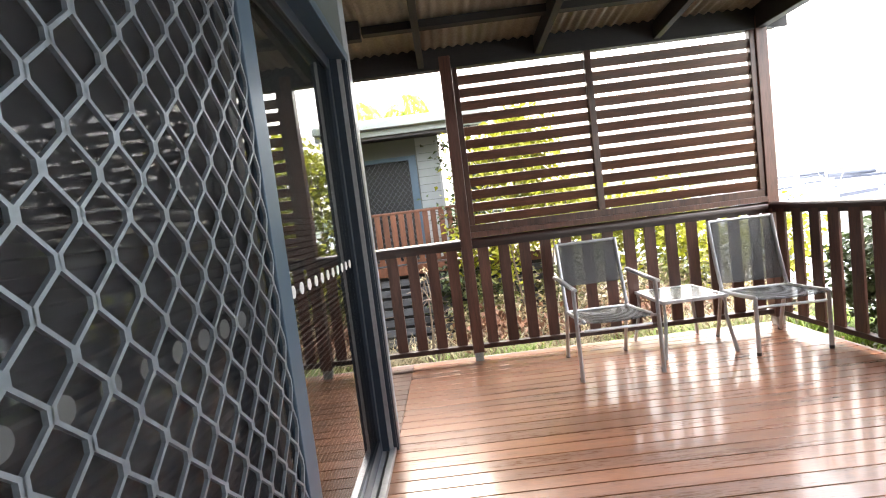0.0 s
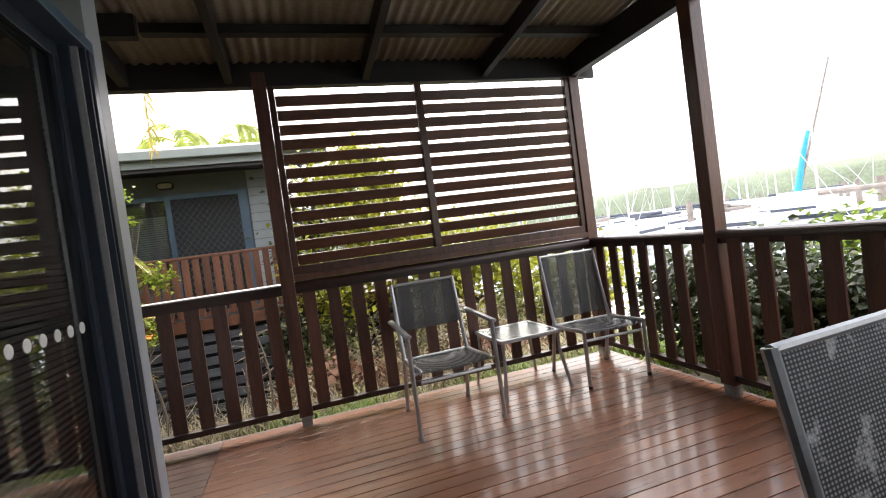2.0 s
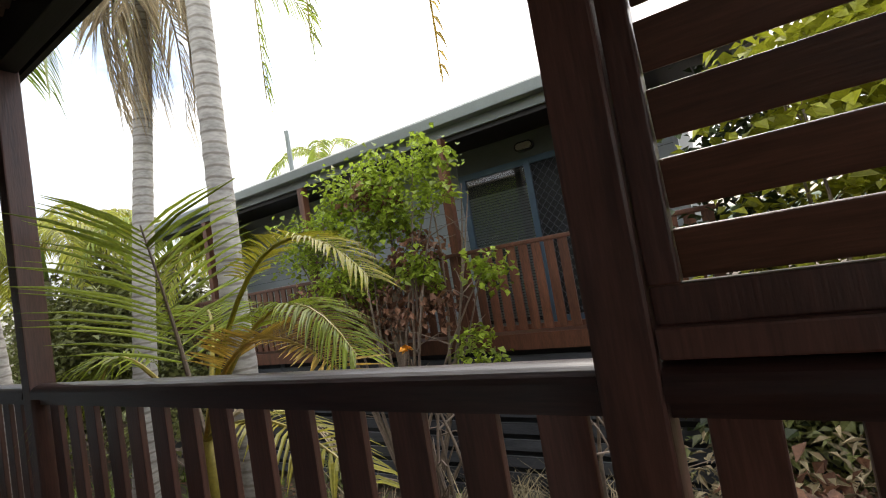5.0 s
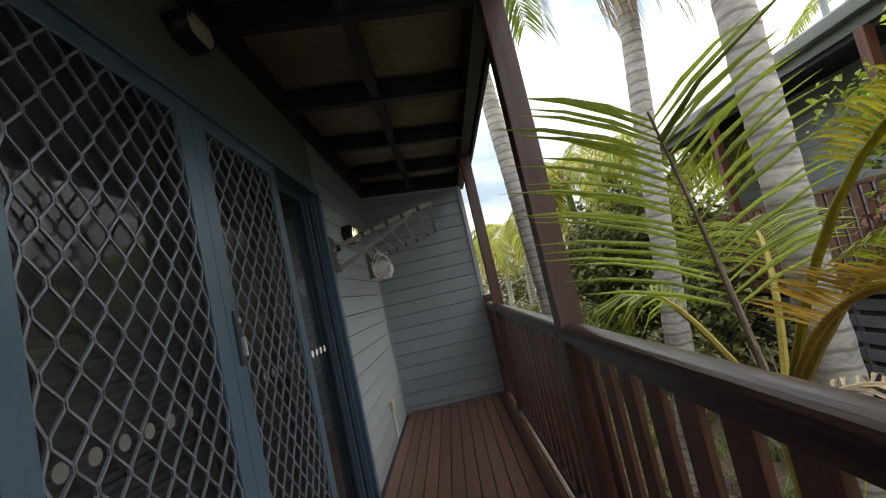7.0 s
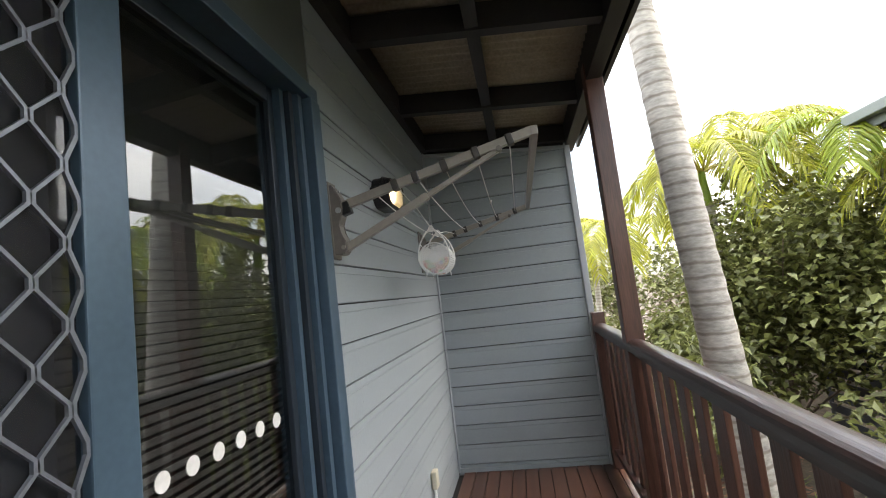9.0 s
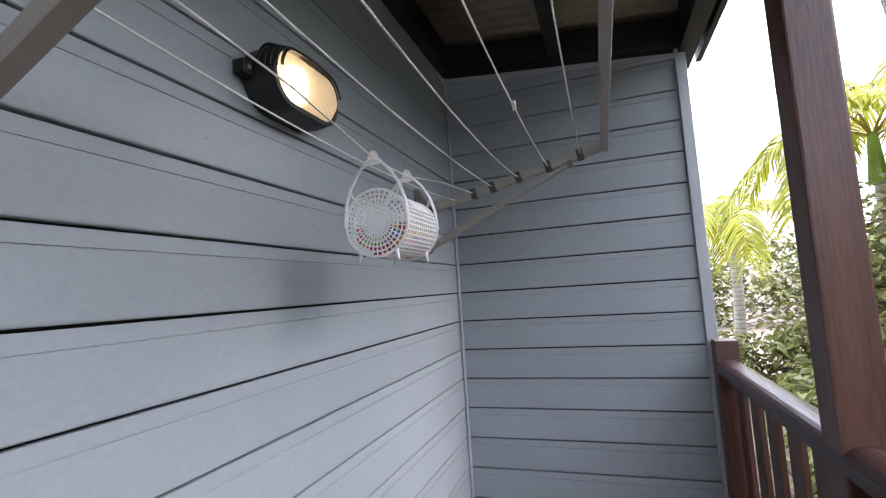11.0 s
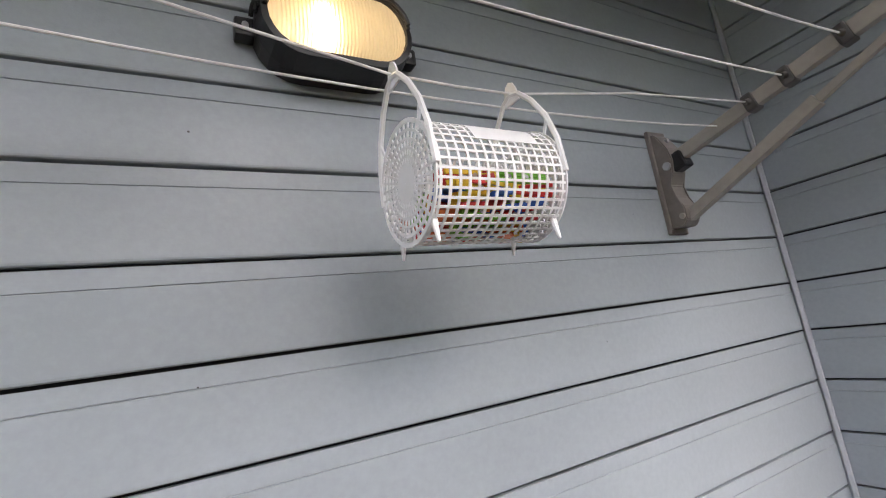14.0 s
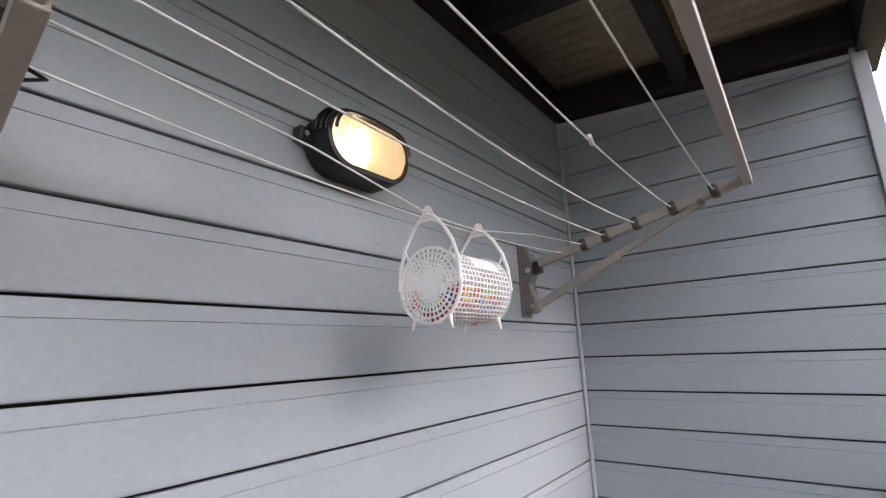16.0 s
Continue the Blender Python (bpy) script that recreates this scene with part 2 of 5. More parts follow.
lens_b.inputs["Emission Color"].default_value, lens_b.inputs["Emission Strength"].default_value = (1.0, 0.8, 0.52, 1), 0.03
ribs = M_LENS.node_tree.nodes.new("ShaderNodeTexWave")     # the moulded upright ribs of the glass
ribs.inputs["Scale"].default_value, ribs.inputs["Distortion"].default_value = 58, 0.0
rib_at = M_LENS.node_tree.nodes.new("ShaderNodeTexCoord")
rib_bump = M_LENS.node_tree.nodes.new("ShaderNodeBump")
rib_bump.inputs["Strength"].default_value, rib_bump.inputs["Distance"].default_value = 0.8, 0.002
M_LENS.node_tree.links.new(rib_at.outputs["Object"], ribs.inputs["Vector"])
M_LENS.node_tree.links.new(ribs.outputs["Fac"], rib_bump.inputs["Height"])
M_LENS.node_tree.links.new(rib_bump.outputs["Normal"], lens_b.inputs["Normal"])
M_REFLECT = mat("white_lamp_reflector", (0.8, 0.74, 0.6), 0.3, scale=20, var=0.05, bump=0)
M_LENSOFF = mat("unlit_ribbed_lens", (0.36, 0.34, 0.28), 0.3, scale=20, var=0.1, bump=0.2)
M_CREAM = mat("cream_switch_plastic", (0.62, 0.58, 0.46), 0.4, scale=20, var=0.06, bump=0.02)
M_ROOFMETAL = mat("pale_metal_roofing", (0.7, 0.71, 0.7), 0.45, scale=3, var=0.08, bump=0.03)
M_GUTTER = mat("grey_green_gutter", (0.2, 0.23, 0.225), 0.45, scale=4, var=0.08, bump=0.03)
M_SKIRT = mat("charcoal_skirt_slat", (0.062, 0.068, 0.08), 0.6, scale=4, var=0.3, bump=0.2, fine=30, rand=0.2, stretch=(0.6, 5, 5))
M_NRAIL = mat("red_stained_neighbour_timber", (0.115, 0.045, 0.025), 0.5, scale=3, var=0.4, bump=0.2, fine=26, rand=0.2, stretch=(5, 5, 0.6))
M_SOIL = mat("leaf_littered_soil", (0.1, 0.075, 0.05), 0.95, scale=1.5, var=0.6, bump=0.9, fine=22, col2=(0.15, 0.115, 0.08))
M_PATH = mat("tan_driveway", (0.27, 0.22, 0.18), 0.85, scale=1.2, var=0.15, bump=0.2)
M_TRUNK = mat("grey_ringed_palm_bark", (0.42, 0.4, 0.37), 0.85, scale=3, var=0.35, bump=0.8, fine=20, stretch=(1, 1, 3))
tn, tl = M_TRUNK.node_tree.nodes, M_TRUNK.node_tree.links
t_wave, t_ramp, t_mix = tn.new("ShaderNodeTexWave"), tn.new("ShaderNodeValToRGB"), tn.new("ShaderNodeMix")
t_wave.bands_direction = "Z"
t_wave.inputs["Scale"].default_value, t_wave.inputs["Distortion"].default_value, t_wave.inputs["Detail"].default_value, t_wave.inputs["Detail Scale"].default_value = 3.8, 1.3, 3, 2.0
t_ramp.color_ramp.elements[0].position, t_ramp.color_ramp.elements[0].color = 0.02, (0.6, 0.57, 0.53, 1)
t_ramp.color_ramp.elements[1].position = 0.2
t_mix.data_type, t_mix.blend_type = "RGBA", "MULTIPLY"
t_mix.inputs["Factor"].default_value = 1.0
t_in = tn["Principled BSDF"].inputs["Base Color"]
tl.new(tn["Texture Coordinate"].outputs["Object"], t_wave.inputs["Vector"])
tl.new(t_wave.outputs["Fac"], t_ramp.inputs["Fac"])
tl.new(t_in.links[0].from_socket, t_mix.inputs["A"])
tl.new(t_ramp.outputs["Color"], t_mix.inputs["B"])
tl.new(t_mix.outputs["Result"], t_in)
M_BARK = mat("brown_bark", (0.2, 0.155, 0.12), 0.9, scale=6, var=0.35, bump=0.6)
M_FROND = mat("yellow_green_frond", (0.24, 0.3, 0.03), 0.42, scale=2, var=0.3, bump=0.1, island=0.35, trans=0.45)
M_FRONDGOLD = mat("sunlit_yellow_frond", (0.34, 0.31, 0.035), 0.42, scale=2, var=0.3, bump=0.1, island=0.3, trans=0.35)
M_DRYFROND = mat("dry_golden_frond", (0.5, 0.34, 0.07), 0.55, scale=3, var=0.3, bump=0.1, island=0.3, trans=0.3)
M_DEADFROND = mat("dead_straw_frond", (0.4, 0.32, 0.2), 0.7, scale=3, var=0.3, bump=0.1, island=0.3, trans=0.2)
M_STEM = mat("yellow_frond_stem", (0.33, 0.27, 0.05), 0.45, scale=4, var=0.25, bump=0.1)
M_LEAF = mat("fresh_green_leaf", (0.16, 0.235, 0.03), 0.4, scale=2, var=0.3, bump=0.1, island=0.45, trans=0.35)
M_SHRUB = mat("yellow_green_shrub_leaf", (0.29, 0.38, 0.045), 0.4, scale=2, var=0.3, bump=0.1, island=0.45, trans=0.5)
M_OLIVE = mat("olive_green_leaf", (0.17, 0.185, 0.06), 0.45, scale=2, var=0.3, bump=0.1, island=0.45, trans=0.3)
M_DARKLEAF = mat("dark_green_leaf", (0.042, 0.062, 0.02), 0.45, scale=2, var=0.35, bump=0.1, island=0.45, trans=0.25)
M_GOLDLEAF = mat("golden_green_leaf", (0.31, 0.32, 0.03), 0.45, scale=2, var=0.3, bump=0.1, island=0.4, trans=0.4)
M_BROWNLEAF = mat("dry_brown_leaf", (0.23, 0.115, 0.07), 0.7, scale=2, var=0.4, bump=0.1, island=0.4, trans=0.2)
M_GRASS = mat("strappy_green_grass", (0.16, 0.24, 0.03), 0.5, scale=2, var=0.3, bump=0.1, island=0.4, trans=0.3)
M_STRAW = mat("dry_grass", (0.34, 0.28, 0.17), 0.7, scale=2, var=0.3, bump=0.1, island=0.4, trans=0.2)
M_FLOWER = mat("orange_flower", (0.75, 0.33, 0.02), 0.5, scale=6, var=0.25, bump=0.1, island=0.2)
# the reflected sky's paleness is put into the water's base colour
M_WATER = mat("sky_paled_marina_water", (0.33, 0.37, 0.39), 0.12, scale=0.6, var=0.15, bump=0.35, fine=3)
M_HULL = mat("white_gelcoat", (0.75, 0.76, 0.77), 0.3, scale=4, var=0.05, bump=0)
M_BLUE = mat("bright_blue_sail_cover", (0.02, 0.3, 0.62), 0.6, scale=6, var=0.15, bump=0.2)
M_NAVY = mat("navy_canvas", (0.05, 0.06, 0.085), 0.7, scale=6, var=0.2, bump=0.2)
M_JETTY = mat("weathered_jetty_timber", (0.22, 0.19, 0.17), 0.85, scale=3, var=0.3, bump=0.3)
M_HILL = mat("hazy_bushland", (0.13, 0.155, 0.105), 0.95, scale=0.05, var=0.35, bump=0.5, fine=0.8)
PEGS = [mat("peg_" + n, c, 0.4, scale=20, var=0.05, bump=0) for n, c in (("red", (0.6, 0.03, 0.03)), ("blue", (0.03, 0.13, 0.55)), ("green", (0.16, 0.5, 0.05)), ("yellow", (0.75, 0.5, 0.04)), ("orange", (0.7, 0.17, 0.05)))]

# ---- mesh helpers ----
def box(bm, x0, x1, y0, y1, z0, z1, m=None, bev=0.0):
    vs = bmesh.ops.create_cube(bm, size=1)["verts"]
    t = Matrix.Translation(((x0 + x1) / 2, (y0 + y1) / 2, (z0 + z1) / 2)) @ Matrix.Diagonal((x1 - x0, y1 - y0, z1 - z0, 1))
    bmesh.ops.transform(bm, matrix=(m @ t) if m else t, verts=vs)
    if bev:
        es = {e for v in vs for e in v.link_edges}
        bmesh.ops.bevel(bm, geom=list(es), offset=bev, segments=2, affect="EDGES", profile=0.6)
    return bm


def boxed(*a, **k):
    return box(bmesh.new(), *a, **k)


def part(name, bm, material, parent=None, label="", smooth=False):
    me = bpy.data.meshes.new(name)
    bm.normal_update()
    for f in bm.faces:
        f.smooth = smooth
    bm.to_mesh(me)
    bm.free()
    me.materials.append(material)
    ob = new(name, me)
    if parent:
        ob.parent = parent
        ob.matrix_parent_inverse = parent.matrix_world.inverted() if parent.matrix_world != Matrix() else Matrix()
    if label:
        ob["label"] = label
    return ob


def shared(name, me, parent, m):
    ob = new(name, me)
    ob.parent = parent
    ob.matrix_basis = m
    return ob


def thing(name, label, category, group="", kind="", at=None):
    ob = new(name)
    ob.empty_display_size = 0.1
    return tagged(ob, label, category, group, kind)


def mesh_of(bm, material, smooth=False):
    me = bpy.data.meshes.new("piece")
    bm.normal_update()
    for f in bm.faces:
        f.smooth = smooth
    bm.to_mesh(me)
    bm.free()
    me.materials.append(material)
    return me


def tube(bm, pts, r, seg=8, r2=None, flat=1.0):
    """A round bar along a line of points; r2 tapers it."""
    pts = [Vector(p) for p in pts]
    rings = []
    n = len(pts)
    up = Vector((0, 0, 1))
    for i, p in enumerate(pts):
        d = (pts[min(i + 1, n - 1)] - pts[max(i - 1, 0)]).normalized()
        s = d.cross(up)
        if s.length < 0.05:
            s = d.cross(Vector((0, 1, 0)))
        s.normalize()
        u = s.cross(d)
        rad = r if r2 is None else r + (r2 - r) * i / (n - 1)
        rings.append([bm.verts.new(p + (s * math.cos(a) + u * math.sin(a) * flat) * rad) for a in [2 * math.pi * k / seg for k in range(seg)]])
    for a, b in zip(rings, rings[1:]):
        for k in range(seg):
            bm.faces.new((a[k], a[(k + 1) % seg], b[(k + 1) % seg], b[k]))
    bm.faces.new(rings[0][::-1])
    bm.faces.new(rings[-1])
    return bm


def tubed(pts, r, **k):
    return tube(bmesh.new(), pts, r, **k)


def prism(outline, depth, m=None, bev=0.0):
    """A plate: an outline in x, z, as thick as depth along y."""
    bm = bmesh.new()
    a = [bm.verts.new((x, 0, z)) for x, z in outline]
    b = [bm.verts.new((x, depth, z)) for x, z in outline]
    bm.faces.new(a)
    bm.faces.new(b[::-1])
    for i in range(len(a)):
        j = (i + 1) % len(a)
        bm.faces.new((a[j], a[i], b[i], b[j]))
    if bev:
        bmesh.ops.bevel(bm, geom=[e for e in bm.edges], offset=bev, segments=2, affect="EDGES")
    bmesh.ops.recalc_face_normals(bm, faces=bm.faces)
    if m:
        bmesh.ops.transform(bm, matrix=m, verts=bm.verts)
    return bm


# ---- the plan ----
XE, YH, YR = -5.61, 2.755, 3.92      # end wall, side wall, rail face
RAIL = 1.055
BEAM = 2.47                          # underside of the eaves beam
DX = 3.12                             # rail face at the marina side
YB = -3.4                            # back of the deck
NF, NW, NZ = 7.8, 9.0, 0.42         # neighbour's deck front, wall and deck level


def roof_z(y):
    return BEAM + 0.1 * (YR - y)


# ---- house walls ----
wall_side = thing("wall_side", "blue-grey painted weatherboard wall along the verandah", "wall", kind="structure")
part("wall_core", boxed(-6.9, -3.4, YH - 0.16, YH - 0.022, -0.3, 2.75), M_GAPSHADE, wall_side)
part("wall_over_door", boxed(-3.4, -0.02, YH - 0.16, YH - 0.004, 2.2, 2.75), M_HOUSE, wall_side, "grey painted panel over the sliding doors")
part("wall_beside_door", boxed(-0.84, -0.05, YH - 0.16, YH - 0.004, -0.3, 2.2), M_HOUSE, wall_side)
wall_end = thing("wall_end", "blue-grey painted weatherboard end wall of the verandah", "wall", kind="structure")
part("wall_core", boxed(XE - 0.16, XE - 0.022, YH, 3.95, -0.3, 2.6), M_GAPSHADE, wall_end)
wall_deck = thing("wall_deck", "dark framed house wall with sliding doors beside the deck", "wall", kind="structure")
part("wall_over_door", boxed(-0.16, -0.004, YB, 2.6, 2.17, 3.3), M_HOUSE, wall_deck)
part("wall_beside_door", boxed(-0.16, -0.004, YB, -1.0, -0.3, 2.17), M_HOUSE, wall_deck)
part("corner_post", boxed(-0.16, 0.0, 2.6, YH, -0.3, 2.62, bev=0.006), M_TRIM, wall_deck, "pale grey corner trim")
wall_back = thing("wall_back", "plain grey wall closing the deck", "wall", kind="structure")
part("wall_panel", boxed(0, DX + 0.1, YB - 0.15, YB, -0.3, 3.3), M_HOUSE, wall_back)
room = thing("wall_room", "room behind the glass doors, floor and ceiling near-black for shade", "wall", kind="structure")
# the room's darkness is put into its floor and ceiling colour
part("room_floor", boxed(-6.9, -0.2, YB, YH - 0.2, -0.3, -0.02), M_GAPSHADE, room)
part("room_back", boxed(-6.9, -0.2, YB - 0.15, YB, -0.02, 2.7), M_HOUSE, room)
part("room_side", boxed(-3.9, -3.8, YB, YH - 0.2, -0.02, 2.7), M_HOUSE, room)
part("room_ceiling", boxed(-6.9, -0.2, YB, YH - 0.2, 2.7, 2.8), M_GAPSHADE, room)


def weatherboard(length):
    """One lapped board: thick rounded foot, thin head, a fine bead below the head."""
    prof = [(0, 0), (0.0, 0.005), (0.0155, 0.005), (0.0175, 0.0068), (0.018, 0.01), (0.0168, 0.1178), (0.0142, 0.1186), (0.0142, 0.1196), (0.0163, 0.1204), (0.0155, 0.149), (0.0, 0.149)]
    bm = bmesh.new()
    a = [bm.verts.new((0, y, z)) for y, z in prof[1:]]
    b = [bm.verts.new((length, y, z)) for y, z in prof[1:]]
    n = len(a)
    for i in range(n):
        j = (i + 1) % n
        bm.faces.new((a[i], b[i], b[j], a[j]))
    bm.faces.new(a[::-1])
    bm.faces.new(b)
    bmesh.ops.recalc_face_normals(bm, faces=bm.faces)
    return mesh_of(bm, M_BOARD)


side_board, end_board = weatherboard(2.205), weatherboard(1.15)
for k in range(0, 18):
    z = (k + 0.35) * 0.15 - 0.15
    shared("weatherboard", side_board, wall_side, pose(XE - 0.003, YH - 0.02, z, 0, 0, 0))
    if z < 2.46:
        shared("weatherboard", end_board, wall_end, pose(XE - 0.02, YH + 1.153, z, 0, 0, -90))
part("corner_bead", tubed([(XE + 0.006, YH + 0.006, 0), (XE + 0.006, YH + 0.006, 2.6)], 0.009, seg=6), M_TRIM, wall_end)
part("end_trim", boxed(XE - 0.06, XE + 0.022, 3.908, 3.955, -0.1, 2.5, bev=0.004), M_TRIM, wall_end, "pale grey vertical edge trim")
part("head_trim", prism([(0, 0), (1.17, -0.117), (1.17, -0.092), (0, 0.025)], 0.02, pose(XE + 0.02, YH, 2.565, 0, 0, 90)), M_TRIM, wall_end)
part("skirting", boxed(XE - 0.01, XE + 0.012, YH, 3.9, 0.0, 0.03), M_BOARD, wall_end)

# ---- roof over deck and verandah ----
roof = thing("roof_sheet", "aged beige corrugated roof sheeting over the deck", "roof", kind="structure")


def corrugated(x0, x1, y0, y1, lift):
    bm = bmesh.new()
    n = int((x1 - x0) / 0.0095)
    rows = []
    for y in (y0, y1):
        rows.append([bm.verts.new((x0 + (x1 - x0) * i / n, y, roof_z(y) + lift + 0.009 * math.sin((x0 + (x1 - x0) * i / n) / 0.076 * 2 * math.pi))) for i in range(n + 1)])
    for i in range(n):
        bm.faces.new((rows[0][i], rows[0][i + 1], rows[1][i + 1], rows[1][i]))
    ext = bmesh.ops.extrude_face_region(bm, geom=bm.faces[:])
    bmesh.ops.translate(bm, vec=(0, 0, 0.012), verts=[v for v in ext["geom"] if isinstance(v, bmesh.types.BMVert)])
    return bm


part("deck_sheeting", corrugated(0.0, DX + 0.35, YB, YR + 0.15, 0.17), M_ROOF, roof, smooth=True)
part("verandah_sheeting", corrugated(XE - 0.2, 0.0, YH - 0.16, YR + 0.15, 0.17), M_ROOF, roof, smooth=True)
part("house_roofing", boxed(-7.2, 0.0, YB - 0.2, YH - 0.15, 3.35, 3.4), M_ROOF, roof)


def rafter(x, y0, y1, w=0.05, d=0.13):
    bm = bmesh.new()
    vs = [bm.verts.new(v) for sx in (-w / 2, w / 2) for v in ((x + sx, y0, roof_z(y0) + 0.02), (x + sx, y1, roof_z(y1) + 0.02), (x + sx, y1, roof_z(y1) + 0.02 + d), (x + sx, y0, roof_z(y0) + 0.02 + d))]
    for f in ((0, 1, 2, 3), (7, 6, 5, 4), (0, 4, 5, 1), (1, 5, 6, 2), (2, 6, 7, 3), (3, 7, 4, 0)):
        bm.faces.new([vs[i] for i in f])
    bmesh.ops.recalc_face_normals(bm, faces=bm.faces)
    return bm


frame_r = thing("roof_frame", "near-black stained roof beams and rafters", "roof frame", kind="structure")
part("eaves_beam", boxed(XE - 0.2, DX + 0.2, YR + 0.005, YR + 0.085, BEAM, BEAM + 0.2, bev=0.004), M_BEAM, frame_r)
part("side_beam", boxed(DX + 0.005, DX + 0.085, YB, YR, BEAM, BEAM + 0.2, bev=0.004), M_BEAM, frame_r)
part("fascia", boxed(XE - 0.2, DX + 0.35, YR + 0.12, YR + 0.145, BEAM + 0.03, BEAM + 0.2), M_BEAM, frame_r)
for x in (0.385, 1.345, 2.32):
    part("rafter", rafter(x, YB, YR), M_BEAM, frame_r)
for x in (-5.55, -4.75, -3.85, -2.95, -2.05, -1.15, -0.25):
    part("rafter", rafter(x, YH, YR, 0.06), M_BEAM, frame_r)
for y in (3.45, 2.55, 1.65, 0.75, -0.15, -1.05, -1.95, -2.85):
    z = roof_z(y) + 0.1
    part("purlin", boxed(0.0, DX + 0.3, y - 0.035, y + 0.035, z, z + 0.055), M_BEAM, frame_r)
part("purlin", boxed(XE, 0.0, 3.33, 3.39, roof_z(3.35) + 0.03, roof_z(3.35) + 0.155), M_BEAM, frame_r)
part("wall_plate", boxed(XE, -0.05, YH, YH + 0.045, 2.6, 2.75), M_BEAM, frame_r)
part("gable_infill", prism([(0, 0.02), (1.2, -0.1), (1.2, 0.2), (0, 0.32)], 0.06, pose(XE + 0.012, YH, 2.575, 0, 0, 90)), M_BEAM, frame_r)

# ---- posts and railings ----
def post(x, y, top=BEAM + 0.1, w=0.095):
    p = thing("post", "dark stained square timber verandah post", "post", "verandah posts")
    part("timber", boxed(x - w / 2, x + w / 2, y - w / 2, y + w / 2, 0.075, top, bev=0.006), M_STAIN, p)
    part("stirrup", boxed(x - 0.036, x + 0.036, y - 0.036, y + 0.036, 0.0, 0.076), M_STEEL, p, "galvanised steel post stirrup")
    return p


PY = YR + 0.0475
for x in (0.58, -1.92, -4.45):
    post(x, PY)
post(DX + 0.0475, PY)
post(DX + 0.0475, 2.67)
post(DX + 0.0475, 0.3)
post(DX + 0.0475, -2.0)
newel = thing("newel_post", "short red-brown railing post against the end wall", "post")
part("timber", boxed(XE + 0.03, XE + 0.115, YR, YR + 0.09, 0.0, 1.135, bev=0.005), M_STAIN, newel)


def rail_top(length):
    bm = bmesh.new()
    prof = [(-0.05, 0.0)] + [(-0.05 * math.cos(math.pi * k / 12), 0.012 + 0.044 * math.sin(math.pi * k / 12) ** 0.7) for k in range(13)] + [(0.05, 0.0)]
    a = [bm.verts.new((0, y, z)) for y, z in prof]
    b = [bm.verts.new((length, y, z)) for y, z in prof]
    n = len(a)
    for i in range(n):
        bm.faces.new((a[i], b[i], b[(i + 1) % n], a[(i + 1) % n]))
    bm.faces.new(a[::-1])
    bm.faces.new(b)
    bmesh.ops.recalc_face_normals(bm, faces=bm.faces)
    return bm


PICKET = mesh_of(boxed(-0.046, 0.046, -0.01, 0.01, 0.0, 0.93, bev=0.004), M_STAIN)


def railing(x0, y0, length, turn, material=M_RAIL):
    """One bay between two posts, running along its own x."""
    r = thing("railing", "dark varnished timber railing with flat pickets", "railing", "deck railings")
    r.matrix_world = pose(x0, y0, 0, 0, 0, turn)
    for name, bm in (("handrail", rail_top(length)), ("top_rail", boxed(0, length, -0.018, 0.018, -0.032, 0.0)), ("bottom_rail", boxed(0, length, -0.028, 0.028, 0.0, 0.04, bev=0.005))):
        ob = new(name)
        me = mesh_of(bm, material)
        bpy.data.objects.remove(ob)
        shared(name, me, r, pose(0, 0.0, {"handrail": RAIL - 0.056, "top_rail": RAIL - 0.056, "bottom_rail": 0.1}[name]))
    n = max(2, round(length / 0.172))
    for i in range(n):
        shared("picket", PICKET, r, pose((i + 0.5) * length / n, 0.012 if i % 2 else 0.0105, 0.1, 0, 0, 0))
    return r


railing(0.6275, PY, DX - 0.6275, 0)
railing(-1.8725, PY, 2.405, 0)
railing(-4.4025, PY, 2.435, 0)
railing(XE + 0.115, PY, 1.0975, 0)
railing(DX + 0.0475, 2.7175, PY - 0.0475 - 2.7175, 90)
railing(DX + 0.0475, 0.3475, 2.275, 90)
railing(DX + 0.0475, -1.9525, 2.205, 90)
railing(DX + 0.0475, YB, 1.3525, 90)

# ---- louvre screen ----
screen = thing("louvre_screen", "red-brown timber privacy screen with horizontal louvres", "screen")
LX0, LX1 = 0.63, DX
for name, b in (("sill", (LX0, LX1, YR + 0.0, YR + 0.08, RAIL + 0.004, RAIL + 0.05)), ("frame_foot", (LX0, LX1, YR + 0.02, YR + 0.06, RAIL + 0.05, RAIL + 0.11)),
                ("frame_side", (LX0, LX0 + 0.045, YR + 0.015, YR + 0.065, RAIL + 0.11, BEAM)), ("frame_side", (LX1 - 0.045, LX1, YR + 0.015, YR + 0.065, RAIL + 0.11, BEAM)),
                ("mullion", (1.72, 1.775, YR + 0.005, YR + 0.065, RAIL + 0.11, BEAM))):
    part(name, boxed(*b, bev=0.004), M_STAIN, screen)
for a, b in ((LX0 + 0.046, 1.719), (1.776, LX1 - 0.046)):
    me = mesh_of(boxed(0, b - a, -0.006, 0.006, -0.038, 0.038, bev=0.003), M_LOUVRE)
    for k in range(12):
        shared("louvre", me, screen, pose(a, YR + 0.04, 1.2075 + k * 0.1055, 14 + 1.5 * math.sin(k * 2.3)))

